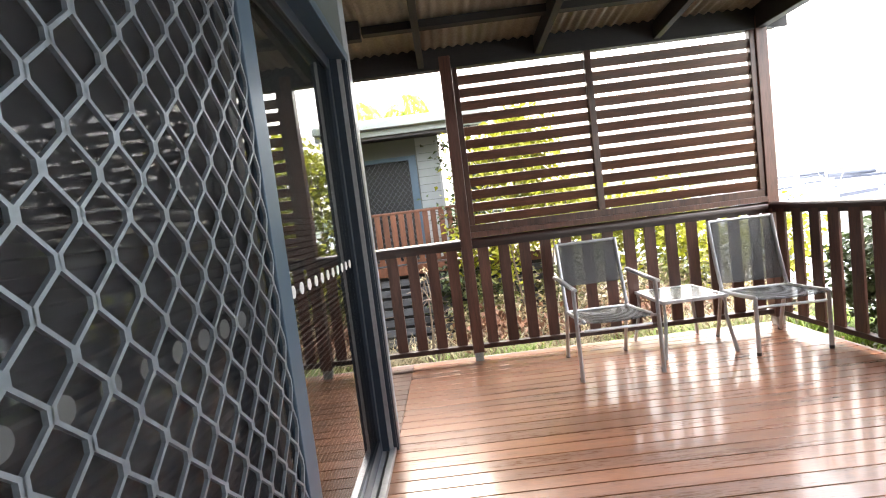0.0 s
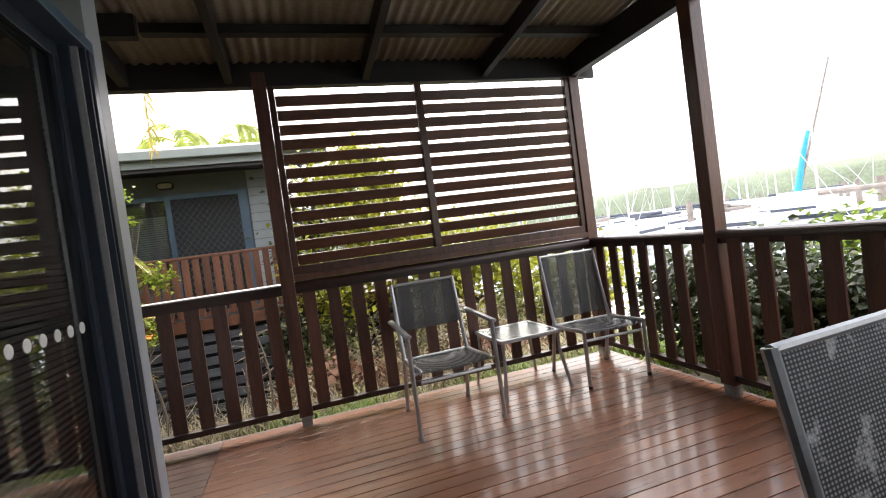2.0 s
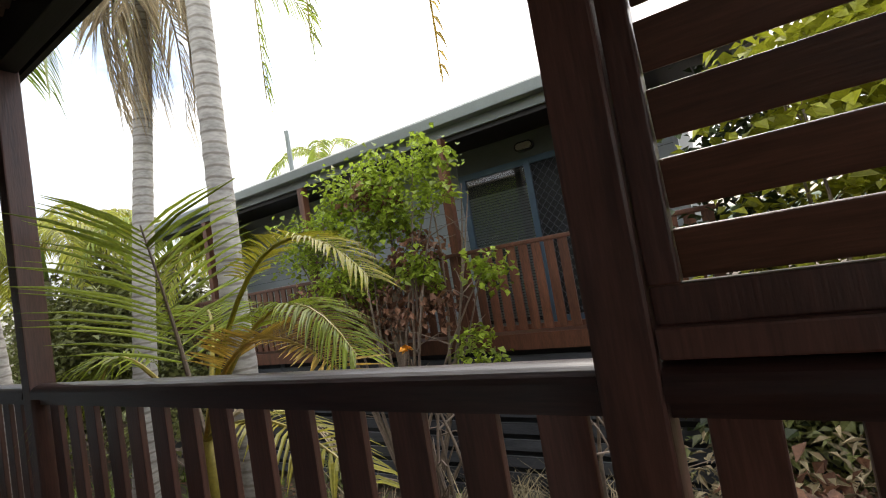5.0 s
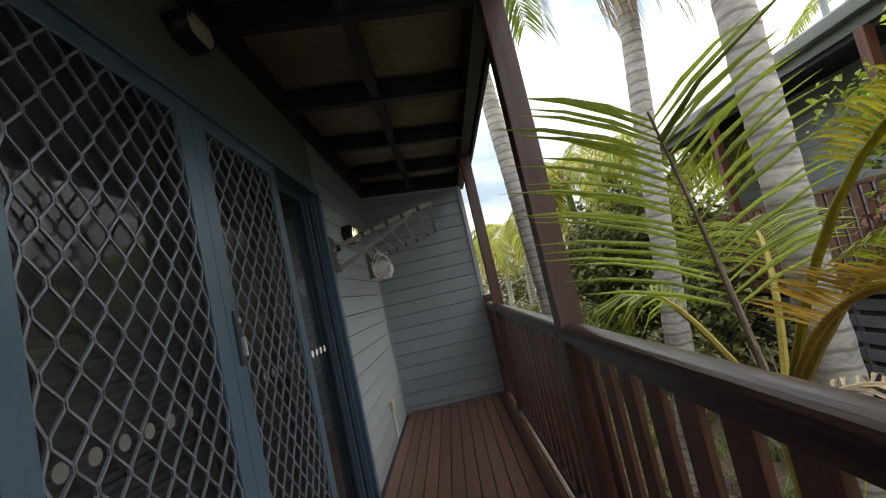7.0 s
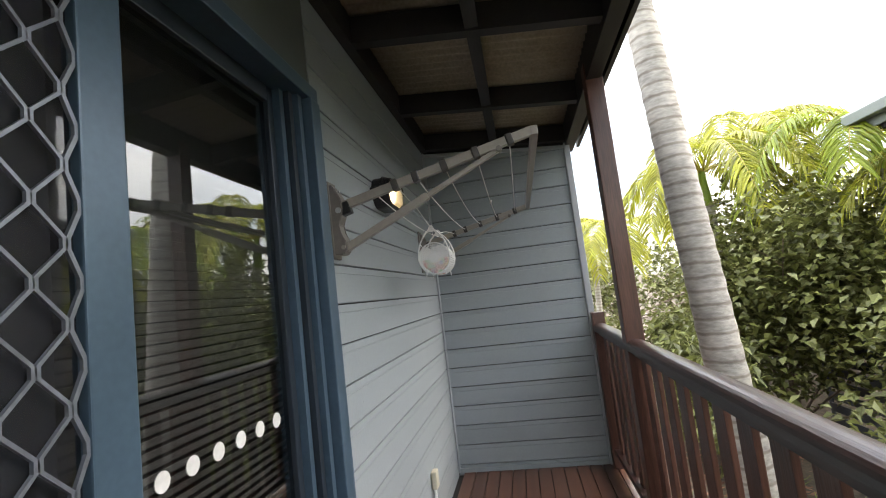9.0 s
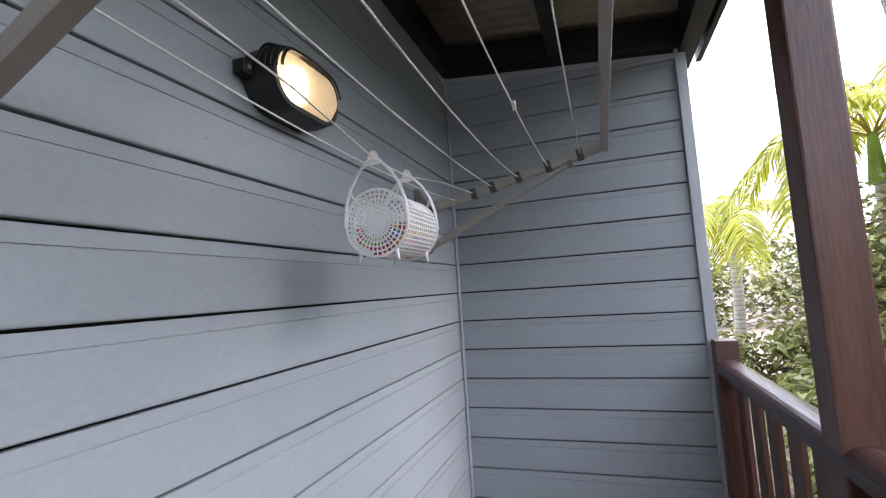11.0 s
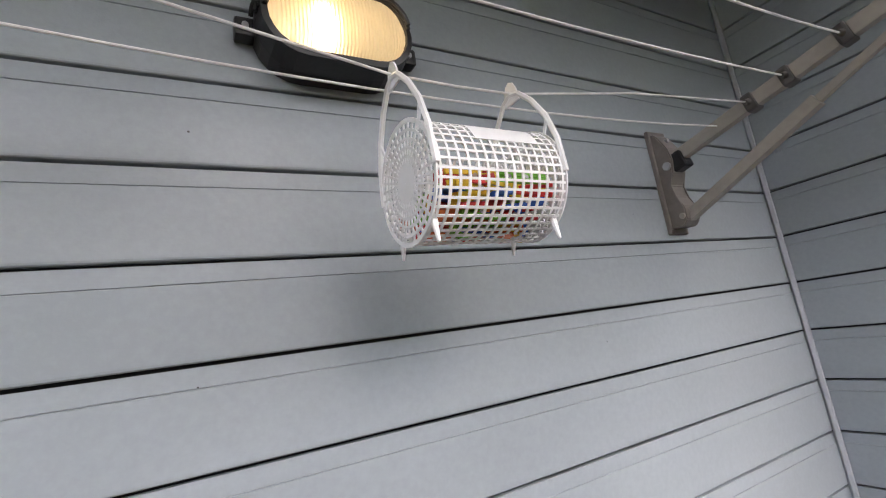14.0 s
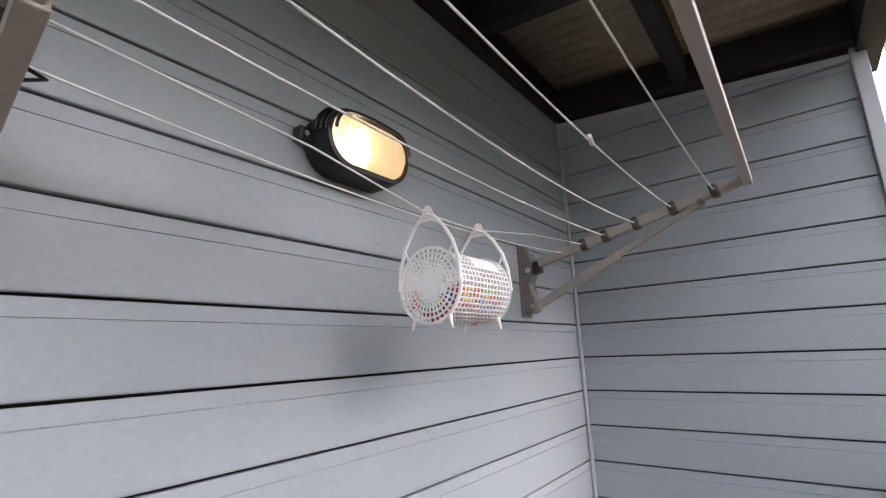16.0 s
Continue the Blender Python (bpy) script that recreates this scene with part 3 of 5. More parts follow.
# ---- sliding doors ----
def grille(width, height, w, h):
    """Diamond security grille: zigzag strands that touch side by side."""
    n = int(round(width / (w / 2)))
    rows = int(height / h * 2) + 1
    bm = bmesh.new()
    t, d = 0.004, 0.0035
    for i in range(n + 1):
        pts = []
        for j in range(rows + 1):
            s = 1 if (i + j) % 2 else -1
            x = i * width / n + s * (w / 4 - 0.0025)
            x = min(max(x, 0.002), width - 0.002)
            z = j * h / 2
            pts += [(x, z - 0.008), (x, z + 0.008)]
        prev = None
        for x, z in pts:
            z = min(max(z, 0), height)
            ring = [bm.verts.new(v) for v in ((x - t, -d, z), (x + t, -d, z), (x + t, d, z), (x - t, d, z))]
            if prev:
                for k in range(4):
                    bm.faces.new((prev[k], prev[(k + 1) % 4], ring[(k + 1) % 4], ring[k]))
            prev = ring
    return bm


def local(name, bm, material, parent, m=None, label=""):
    """A part whose mesh is in its thing's own space."""
    ob = shared(name, mesh_of(bm, material), parent, m or Matrix())
    if label:
        ob["label"] = label
    return ob


def screen_door(m, width, height, lock="", cell=(0.0865, 0.105), strand=None):
    d = thing("screen_door", "slate-blue framed security screen door with diamond grille", "door", "sliding screen doors")
    d.matrix_world = m
    s = 0.09
    for name, b in (("stile", (0, s, -0.016, 0.016, 0, height)), ("stile", (width - s, width, -0.016, 0.016, 0, height)), ("head_rail", (s, width - s, -0.016, 0.016, height - 0.07, height)), ("foot_rail", (s, width - s, -0.016, 0.016, 0, 0.09))):
        local(name, boxed(*b, bev=0.004), M_FRAME, d)
    fs = local("insect_screen", boxed(s, width - s, 0.004, 0.005, 0.09, height - 0.07), M_FLY, d, label="charcoal insect mesh")
    fs.visible_shadow = False
    local("grille", grille(width - 2 * s, height - 0.16, *cell), strand or M_GRILLE, d, pose(s, -0.009, 0.09), "grey diamond grille")
    if lock:
        x = width - 0.06 if lock == "far" else 0.06
        local("lock_plate", boxed(x - 0.02, x + 0.02, -0.026, -0.016, 1.15, 1.35, bev=0.004), M_DARKFRAME, d)
        local("lock_pull", boxed(x - 0.008, x + 0.008, -0.042, -0.026, 1.18, 1.25, bev=0.004), M_ALU, d, label="silver latch pull")
        local("lock_key", tubed([(x, -0.026, 1.31), (x, -0.034, 1.31)], 0.011), M_ALU, d)
    return d


def dots(parent, m, x0, x1, z, every):
    me = mesh_of(tubed([(0, 0.0, 0), (0, -0.0015, 0)], 0.021, seg=16), M_DOT)
    n = int((x1 - x0) / every)
    for i in range(n):
        shared("safety_dot", me, parent, m @ pose(x0 + (i + 0.5) * (x1 - x0) / n, 0, z))


def glass_door(m, width, height, dotted=True, frame=M_DARKFRAME):
    g = thing("glass_door", "dark framed sliding glass door with white safety dots", "door", "sliding glass doors")
    g.matrix_world = m
    s = 0.05
    for name, b in (("stile", (0, s, -0.018, 0.018, 0, height)), ("stile", (width - s, width, -0.018, 0.018, 0, height)), ("head_rail", (s, width - s, -0.018, 0.018, height - 0.06, height)), ("foot_rail", (s, width - s, -0.018, 0.018, 0, 0.08))):
        local(name, boxed(*b, bev=0.003), frame, g)
    p = local("pane", boxed(s, width - s, -0.003, 0.003, 0.08, height - 0.06), M_GLASS, g)
    p.visible_shadow = False
    if dotted:
        dots(g, pose(0, -0.0035, 0), s + 0.03, width - s - 0.03, 1.06, 0.085)
    return g


def blind(m, width, height):
    b = thing("venetian_blind", "closed dark venetian blind behind the glass door", "blind", "venetian blinds")
    b.matrix_world = m
    me = mesh_of(boxed(0, width, -0.0007, 0.0007, -0.0125, 0.0125), M_BLIND)
    for k in range(int(height / 0.024)):
        shared("slat", me, b, pose(0, 0, 0.05 + k * 0.024, 38))
    return b


# verandah doors: outside is +y, so their own x runs towards -x
V = lambda x, y: pose(x, y, 0.03, 0, 0, 180)
screen_door(V(-0.86, YH - 0.01), 0.863, 2.12, cell=(0.1, 0.123))
screen_door(V(-1.725, YH - 0.01), 0.835, 2.12, "near", (0.1, 0.123))
glass_door(V(-2.4, YH - 0.085), 0.86, 2.12)
glass_door(V(-0.86, YH - 0.085), 0.83, 2.12)
glass_door(V(-1.65, YH - 0.085), 0.83, 2.12)
blind(pose(-0.9, YH - 0.15, 0.0, 0, 0, 180), 2.4, 2.1)
door_1 = thing("door_1", "slate-blue aluminium frame of the verandah sliding doors", "door frame", kind="structure")
part("head", boxed(-3.42, -0.84, YH - 0.13, YH + 0.02, 2.145, 2.2, bev=0.004), M_FRAME, door_1)
part("jamb", boxed(-3.42, -3.345, YH - 0.13, YH + 0.025, 0, 2.145, bev=0.004), M_FRAME, door_1)
for k, x in enumerate((-3.318, -3.285, -3.255)):
    part("track_channel", boxed(x - 0.013, x + 0.013, YH - 0.11, YH - 0.005 - 0.018 * k, 0.03, 2.145), M_DARKFRAME if k % 2 else M_FRAME, door_1)
part("jamb", boxed(-0.86, -0.8, YH - 0.13, YH + 0.02, 0, 2.145, bev=0.004), M_DARKFRAME, door_1)
part("sill", boxed(-3.345, -0.86, YH - 0.13, YH + 0.02, 0.0, 0.028), M_FRAME, door_1)
# deck doors: outside is +x, own x runs towards -y seen from outside
D = lambda x, y: pose(x, y, 0.03, 0, 0, 90)
screen_door(D(-0.012, -0.98), 1.1, 2.12, strand=M_STRAND)
screen_door(D(-0.012, 0.13), 1.12, 2.12, strand=M_STRAND)
glass_door(D(-0.075, -0.98), 2.2, 2.12)
glass_door(D(-0.085, 1.2), 1.3, 2.12)
blind(pose(-0.16, -0.9, 0.0, 0, 0, 90), 3.4, 2.1)
door_2 = thing("door_2", "dark blue aluminium frame of the deck sliding doors", "door frame", kind="structure")
part("head", boxed(-0.13, 0.016, -1.0, 2.6, 2.15, 2.2, bev=0.004), M_FRAME, door_2)
part("jamb", boxed(-0.13, 0.016, 2.545, 2.598, 0, 2.15, bev=0.004), M_DARKFRAME, door_2)
for k, y in enumerate((2.53, 2.513, 2.498)):
    part("track_channel", boxed(-0.12, 0.01 - 0.02 * k, y - 0.006, y + 0.006, 0.03, 2.15), M_DARKFRAME if k % 2 == 0 else M_ALU, door_2)
part("jamb", boxed(-0.13, 0.016, -1.06, -1.0, 0, 2.15), M_FRAME, door_2)
for x in (-0.06, -0.015):
    part("sill_track", boxed(x - 0.016, x + 0.016, -1.0, 2.545, 0.0, 0.03), M_ALU, door_2)

# ---- wall lights ----
def stadium(w, h, n=12):
    r, a = h / 2, w / 2 - h / 2
    return [(a + r * math.cos(t), r * math.sin(t)) for t in [math.pi * (i / n - 0.5) for i in range(n + 1)]] + [(-a + r * math.cos(t), r * math.sin(t)) for t in [math.pi * (i / n + 0.5) for i in range(n + 1)]]


def loft(rings, cap=True):
    """Skin through outlines (x, z) at given y."""
    bm = bmesh.new()
    rs = [[bm.verts.new((x, y, z)) for x, z in o] for o, y in rings]
    for a, b in zip(rs, rs[1:]):
        for i in range(len(a)):
            j = (i + 1) % len(a)
            bm.faces.new((a[i], a[j], b[j], b[i]))
    if cap:
        bm.faces.new(rs[0][::-1])
        bm.faces.new(rs[-1])
    bmesh.ops.recalc_face_normals(bm, faces=bm.faces)
    return bm


def bulkhead(m, lit):
    b = thing("wall_light", "black oval bulkhead wall light with ribbed lens, " + ("switched on" if lit else "switched off"), "wall light", "bulkhead wall lights")
    b.matrix_world = m
    local("housing", loft([(stadium(0.235, 0.13), 0), (stadium(0.235, 0.13), 0.04), (stadium(0.222, 0.118), 0.058)]), M_BLACK, b)
    local("rim", loft([(stadium(0.235, 0.132), 0.04), (stadium(0.226, 0.123), 0.084), (stadium(0.209, 0.106), 0.086), (stadium(0.21, 0.107), 0.058)], cap=False), M_BLACK, b)
    lens = local("lens", loft([(stadium(0.208, 0.105), 0.06), (stadium(0.205, 0.102), 0.082), (stadium(0.182, 0.081), 0.098), (stadium(0.11, 0.034), 0.104)]), M_LENS if lit else M_LENSOFF, b, label="ribbed glass lens")
    for f in lens.data.polygons:
        f.use_smooth = True
    lens.visible_shadow = False
    for k in range(5):
        ang = [math.pi * (0.02 + 0.92 * i / 24) for i in range(25)]
        w, h = 0.122 - 0.0045 * k, 0.07 - 0.0042 * k
        pts = [((w - h) * max(-1, min(1, 2.2 * math.cos(t))) + h * math.cos(t), 0.05 + 0.0125 * k, h * math.sin(t)) for t in ang]
        local("hood_rib", tubed(pts, 0.0036, seg=6), M_BLACK, b)
    for s in (-1, 1):
        local("lug", boxed(s * 0.128 - 0.014, s * 0.128 + 0.014, 0, 0.03, -0.014, 0.014, bev=0.004), M_BLACK, b)
        local("screw", tubed([(s * 0.128, 0.03, 0), (s * 0.128, 0.034, 0)], 0.005), M_ALU, b)
    local("reflector", loft([(stadium(0.21, 0.106), 0.0585), (stadium(0.205, 0.1), 0.0595)]), M_REFLECT if lit else M_BLACK, b)
    if lit:
        bulb = bmesh.new()
        bmesh.ops.create_uvsphere(bulb, u_segments=16, v_segments=10, radius=0.022)
        bmesh.ops.scale(bulb, vec=(0.9, 0.6, 1.5), verts=bulb.verts)
        local("bulb", bulb, M_LAMP, b, pose(0.022, 0.064, 0), "glowing warm bulb")
    return b


bulkhead(pose(-4.183, YH, 1.949, 0, 0, 0) @ Matrix.Diagonal((1.18, 1.0, 1.22, 1)), True)
bulkhead(pose(-1.78, YH + 0.0, 2.455, 0, 0, 0) @ Matrix.Diagonal((0.9, 0.9, 0.9, 1)), False)

# ---- clothesline ----
cl = thing("clothesline", "beige folding wall-mounted clothesline with white cords", "clothesline")
XA, XB = -3.505, -5.095
BX, BY, BZ, BR, BL = -4.18, 3.008, 1.589, 0.08, 0.197     # the peg basket on the second cord
CORD = BZ + 0.153


def arm_z(y):
    return 1.77 + 0.228 * (y - 2.79)


for x in (XA, XB):
    side = [(0.0, 1.588), (0.04, 1.585), (0.054, 1.6), (0.054, 1.635), (0.036, 1.668), (0.03, 1.7), (0.046, 1.728), (0.052, 1.765), (0.046, 1.8), (0.026, 1.84), (0.012, 1.856), (0.0, 1.858)]
    br = part("bracket", prism(side, 0.058, pose(x + 0.029, YH, 0, 0, 0, 90), bev=0.003), M_LINEDARK, cl, "moulded wall bracket with a waisted side")
    part("back_plate", boxed(x - 0.037, x + 0.037, YH - 0.004, YH + 0.008, 1.572, 1.868, bev=0.003), M_LINEDARK, br)
    part("pivot_boot", box(bmesh.new(), -0.022, 0.022, -0.012, 0.034, -0.024, 0.024, pose(x, YH + 0.043, 1.757, 14), bev=0.008), M_BLACK, br, "black rubber pivot boot")
    for q in (-1, 1):
        part("pivot_bolt", tubed([(x + q * 0.03, YH + 0.037, 1.752), (x + q * 0.036, YH + 0.037, 1.752)], 0.011, seg=12), M_ALU, br)
        part("brace_pin", tubed([(x + q * 0.027, YH + 0.044, 1.612), (x + q * 0.033, YH + 0.044, 1.612)], 0.008, seg=10), M_LINE, br)
    for z in (1.655, 1.83):
        part("wall_screw", tubed([(x + 0.0, YH + 0.03, z), (x + 0.0, YH + 0.038, z)], 0.006, seg=8), M_ALU, br)
    a = math.degrees(math.atan(0.228))
    part("arm", box(bmesh.new(), -0.011, 0.011, 0.02, 0.77, -0.017, 0.017, pose(x, 2.79, 1.77, a), bev=0.003), M_LINE, cl)
    br_y = 3.41
    ln = math.hypot(br_y - 2.79, arm_z(br_y) - 0.02 - 1.605)
    an = math.degrees(math.atan2(arm_z(br_y) - 0.02 - 1.605, br_y - 2.79))
    part("brace", box(bmesh.new(), -0.012, 0.012, 0, ln * 0.55, -0.014, 0.014, pose(x, 2.79, 1.605, an), bev=0.002), M_LINE, cl)
    part("brace_slide", box(bmesh.new(), -0.007, 0.007, ln * 0.5, ln, -0.009, 0.009, pose(x, 2.79, 1.605, an), bev=0.002), M_LINE, cl)
    part("brace_bolt", tubed([(x - 0.016, br_y, arm_z(br_y) - 0.02), (x + 0.016, br_y, arm_z(br_y) - 0.02)], 0.011, seg=10), M_LINEDARK, cl)
    for y in (3.012, 3.093, 3.203, 3.325, 3.452):
        gd = part("cord_guide", box(bmesh.new(), -0.017, 0.017, -0.013, 0.013, -0.022, 0.022, pose(x, y, arm_z(y), a), bev=0.006), M_GUIDE, cl, "dark grey cord ferrule")
        inner = 1 if x < -4 else -1
        part("nozzle", tubed([(x + inner * 0.014, y, arm_z(y)), (x + inner * 0.03, y, arm_z(y) - 0.001)], 0.009, seg=10, r2=0.005), M_GUIDE, gd)
part("front_bar", boxed(XB - 0.012, XA + 0.012, 3.53, 3.556, arm_z(3.543) - 0.02, arm_z(3.543) + 0.014, bev=0.003), M_LINE, cl)
for y, sag in ((2.93, 0.034), (3.012, 0.0), (3.093, 0.024), (3.203, 0.04), (3.325, 0.034), (3.452, 0.026)):
    ends = (XA - 0.012, XB + 0.012)
    pts = [(ends[0] + (ends[1] - ends[0]) * k / 14, y, arm_z(y) - sag * (1 - (k / 7 - 1) ** 2)) for k in range(15)]
    if not sag:     # the basket pulls this one down into a vee
        pts = [(ends[0], y, arm_z(y)), (BX + 0.3, y, arm_z(y) - 0.03), (BX, y - 0.002, CORD), (BX - BL / 2, y - 0.002, CORD - 0.002), (BX - BL, y - 0.002, CORD), (BX - BL - 0.3, y, arm_z(y) - 0.036), (ends[1], y, arm_z(y))]
    part("cord", tubed(pts, 0.002, seg=8), M_CORD, cl)
part("cord_knot", tubed([(-4.3, 3.325, arm_z(3.325) - 0.034), (-4.31, 3.328, arm_z(3.325) - 0.027), (-4.335, 3.324, arm_z(3.325) - 0.036)], 0.005, seg=6), M_CORD, cl)
part("cord_tail", tubed([(XA - 0.01, 2.935, arm_z(2.935)), (XA - 0.05, 2.93, arm_z(2.935) - 0.012), (XA - 0.02, 2.95, arm_z(2.935) - 0.035)], 0.003, seg=6), M_BLACK, cl)

# ---- peg basket ----
bk = thing("peg_basket", "white perforated plastic peg basket hanging from a cord", "peg basket")


def band(r, x0, x1, a0, a1, seg=40, thick=0.0022):
    bm = bmesh.new()
    prev = None
    for i in range(seg + 1):
        t = a0 + (a1 - a0) * i / seg
        c, s = math.cos(t), math.sin(t)
        ring = [bm.verts.new((x, BY + q * c, BZ + q * s)) for x, q in ((x0, r), (x1, r), (x1, r - thick), (x0, r - thick))]
        if prev:
            for k in range(4):
                bm.faces.new((prev[k], prev[(k + 1) % 4], ring[(k + 1) % 4], ring[k]))
        else:
            bm.faces.new(ring)
        prev = ring
    bm.faces.new(prev[::-1])
    bmesh.ops.recalc_face_normals(bm, faces=bm.faces)
    return bm


A0, A1 = math.radians(52 - 0), math.radians(-232)
for k in range(15):
    x = BX - 0.006 - k * (BL - 0.012) / 14
    part("side_ring", band(BR, x - 0.0017, x + 0.0017, A0, A1), M_BASKET, bk)
side_bar = mesh_of(boxed(-BL, 0, -0.0011, 0.0011, -0.0016, 0.0016), M_BASKET)
for k in range(35):
    t = A0 + (A1 - A0) * k / 34
    shared("side_bar", side_bar, bk, Matrix.Translation((BX, BY + (BR - 0.0011) * math.cos(t), BZ + (BR - 0.0011) * math.sin(t))) @ Matrix.Rotation(t, 4, "X"))
spoke = mesh_of(boxed(-0.001, 0.001, 0.023, BR - 0.001, -0.0016, 0.0016), M_BASKET)
part("name_band", band(BR + 0.0006, BX - 0.165, BX - 0.065, math.radians(50), math.radians(25), seg=8), M_BASKET, bk)
for x in (BX, BX - BL):
    for r, w in ((0.026, 0.025), (0.036, 0.0036), (0.047, 0.0036), (0.058, 0.0036), (0.069, 0.0036), (BR + 0.002, 0.006)):
        e = bmesh.new()
        prev = None
        for i in range(49):
            t = 2 * math.pi * i / 48
            c, s = math.cos(t), math.sin(t)
            ring = [e.verts.new((xx, BY + q * c, BZ + q * s)) for xx, q in ((x - 0.0012, r), (x + 0.0012, r), (x + 0.0012, max(r - w, 0.0005)), (x - 0.0012, max(r - w, 0.0005)))]
            if prev:
                for k in range(4):
                    e.faces.new((prev[k], prev[(k + 1) % 4], ring[(k + 1) % 4], ring[k]))
            prev = ring
        bmesh.ops.recalc_face_normals(e, faces=e.faces)
        part("end_ring" if r > 0.03 else "end_disc", e, M_BASKET, bk)
    for k in range(36):
        shared("end_spoke", spoke, bk, Matrix.Translation((x, BY, BZ)) @ Matrix.Rotation(2 * math.pi * k / 36, 4, "X"))
    h = bmesh.new()
    for s in (-1, 1):
        pts = [(x, BY + s * (BR + 0.001), BZ - 0.005), (x, BY + s * 0.077, BZ + 0.045), (x, BY + s * 0.064, BZ + 0.085), (x, BY + s * 0.042, BZ + 0.12), (x, BY + s * 0.018, BZ + 0.145), (x, BY, BZ + 0.151)]
        tube(h, pts, 0.0042, seg=6)
        tube(h, [(x, BY + s * 0.066, BZ + 0.083), (x, BY + s * 0.05, BZ + 0.05)], 0.0025, seg=6)
    part("hanger", h, M_BASKET, bk)
    hk = prism([(-0.017, 0), (0.017, 0), (0.014, 0.02), (0.008, 0.032), (0, 0.036), (-0.008, 0.032), (-0.014, 0.02)], 0.003, pose(x, BY, BZ + 0.137, 0, 0, 90))
    part("hook", hk, M_BASKET, bk)
for x in (BX - 0.006, BX - BL + 0.006):
    for s in (-1, 1):
        part("foot", tubed([(x, BY + s * 0.045, BZ - 0.062), (x, BY + s * 0.052, BZ - 0.09)], 0.0055, seg=8, r2=0.0018), M_BASKET, bk)


def peg(material):
    p = thing("clothes_peg", "coloured plastic clothes peg lying in the basket", "clothes peg", "pegs in the basket")
    for s in (-1, 1):
        local("jaw", boxed(-0.036, 0.036, -0.006, 0.006, s * 0.005 - 0.0034, s * 0.005 + 0.0034, bev=0.001), material, p, pose(0, 0, 0, 0, s * 3))
    local("spring", tubed([(0.004, -0.007, 0), (0.004, 0.007, 0)], 0.0035), M_ALU, p)
    return p


rnd = random.Random(5)
pegs = [peg(m) for m in PEGS]
for i in range(112):
    a = BX - 0.042 - rnd.random() * (BL - 0.084)
    lv = i % 5
    zz = BZ - 0.066 + lv * 0.0135
    half = math.sqrt(max(0, (BR - 0.009) ** 2 - (zz - BZ) ** 2)) - 0.009
    yy = BY + (rnd.choice((-1, 1)) * rnd.uniform(0.82, 1) if i % 3 else rnd.uniform(-0.7, 0.7)) * half
    m = pose(a, yy, zz, rnd.uniform(-20, 20), rnd.uniform(-6, 6), rnd.uniform(-8, 8) + (180 if rnd.random() < 0.5 else 0))
    src = pegs[rnd.randrange(5)]
    if i < 5:
        pegs[i].matrix_world = m
    else:
        copy_thing(src, m)

# ---- power outlet ----
po = thing("power_outlet", "cream outdoor power outlet with conduit on the wall", "power outlet")
part("cover", boxed(-4.7, -4.63, YH, YH + 0.035, 0.27, 0.37, bev=0.008), M_CREAM, po)
part("conduit", tubed([(-4.665, YH + 0.012, 0.27), (-4.665, YH + 0.012, 0.02)], 0.0095), M_DOT, po)

# ---- outdoor furniture ----
def sling(w, pts, sag=0.012):
    """A taut fabric panel between two side tubes along a side profile (y, z)."""
    bm = bmesh.new()
    rows = []
    for y, z in pts:
        rows.append([bm.verts.new((x, y, z - sag * (1 - (2 * x / w) ** 2))) for x in [-w / 2 + w * k / 6 for k in range(7)]])
    for a, b in zip(rows, rows[1:]):
        for k in range(6):
            bm.faces.new((a[k], a[k + 1], b[k + 1], b[k]))
    ext = bmesh.ops.extrude_face_region(bm, geom=bm.faces[:])
    bmesh.ops.translate(bm, vec=(0, 0.0015, -0.002), verts=[v for v in ext["geom"] if isinstance(v, bmesh.types.BMVert)])
    bmesh.ops.recalc_face_normals(bm, faces=bm.faces)
    return bm


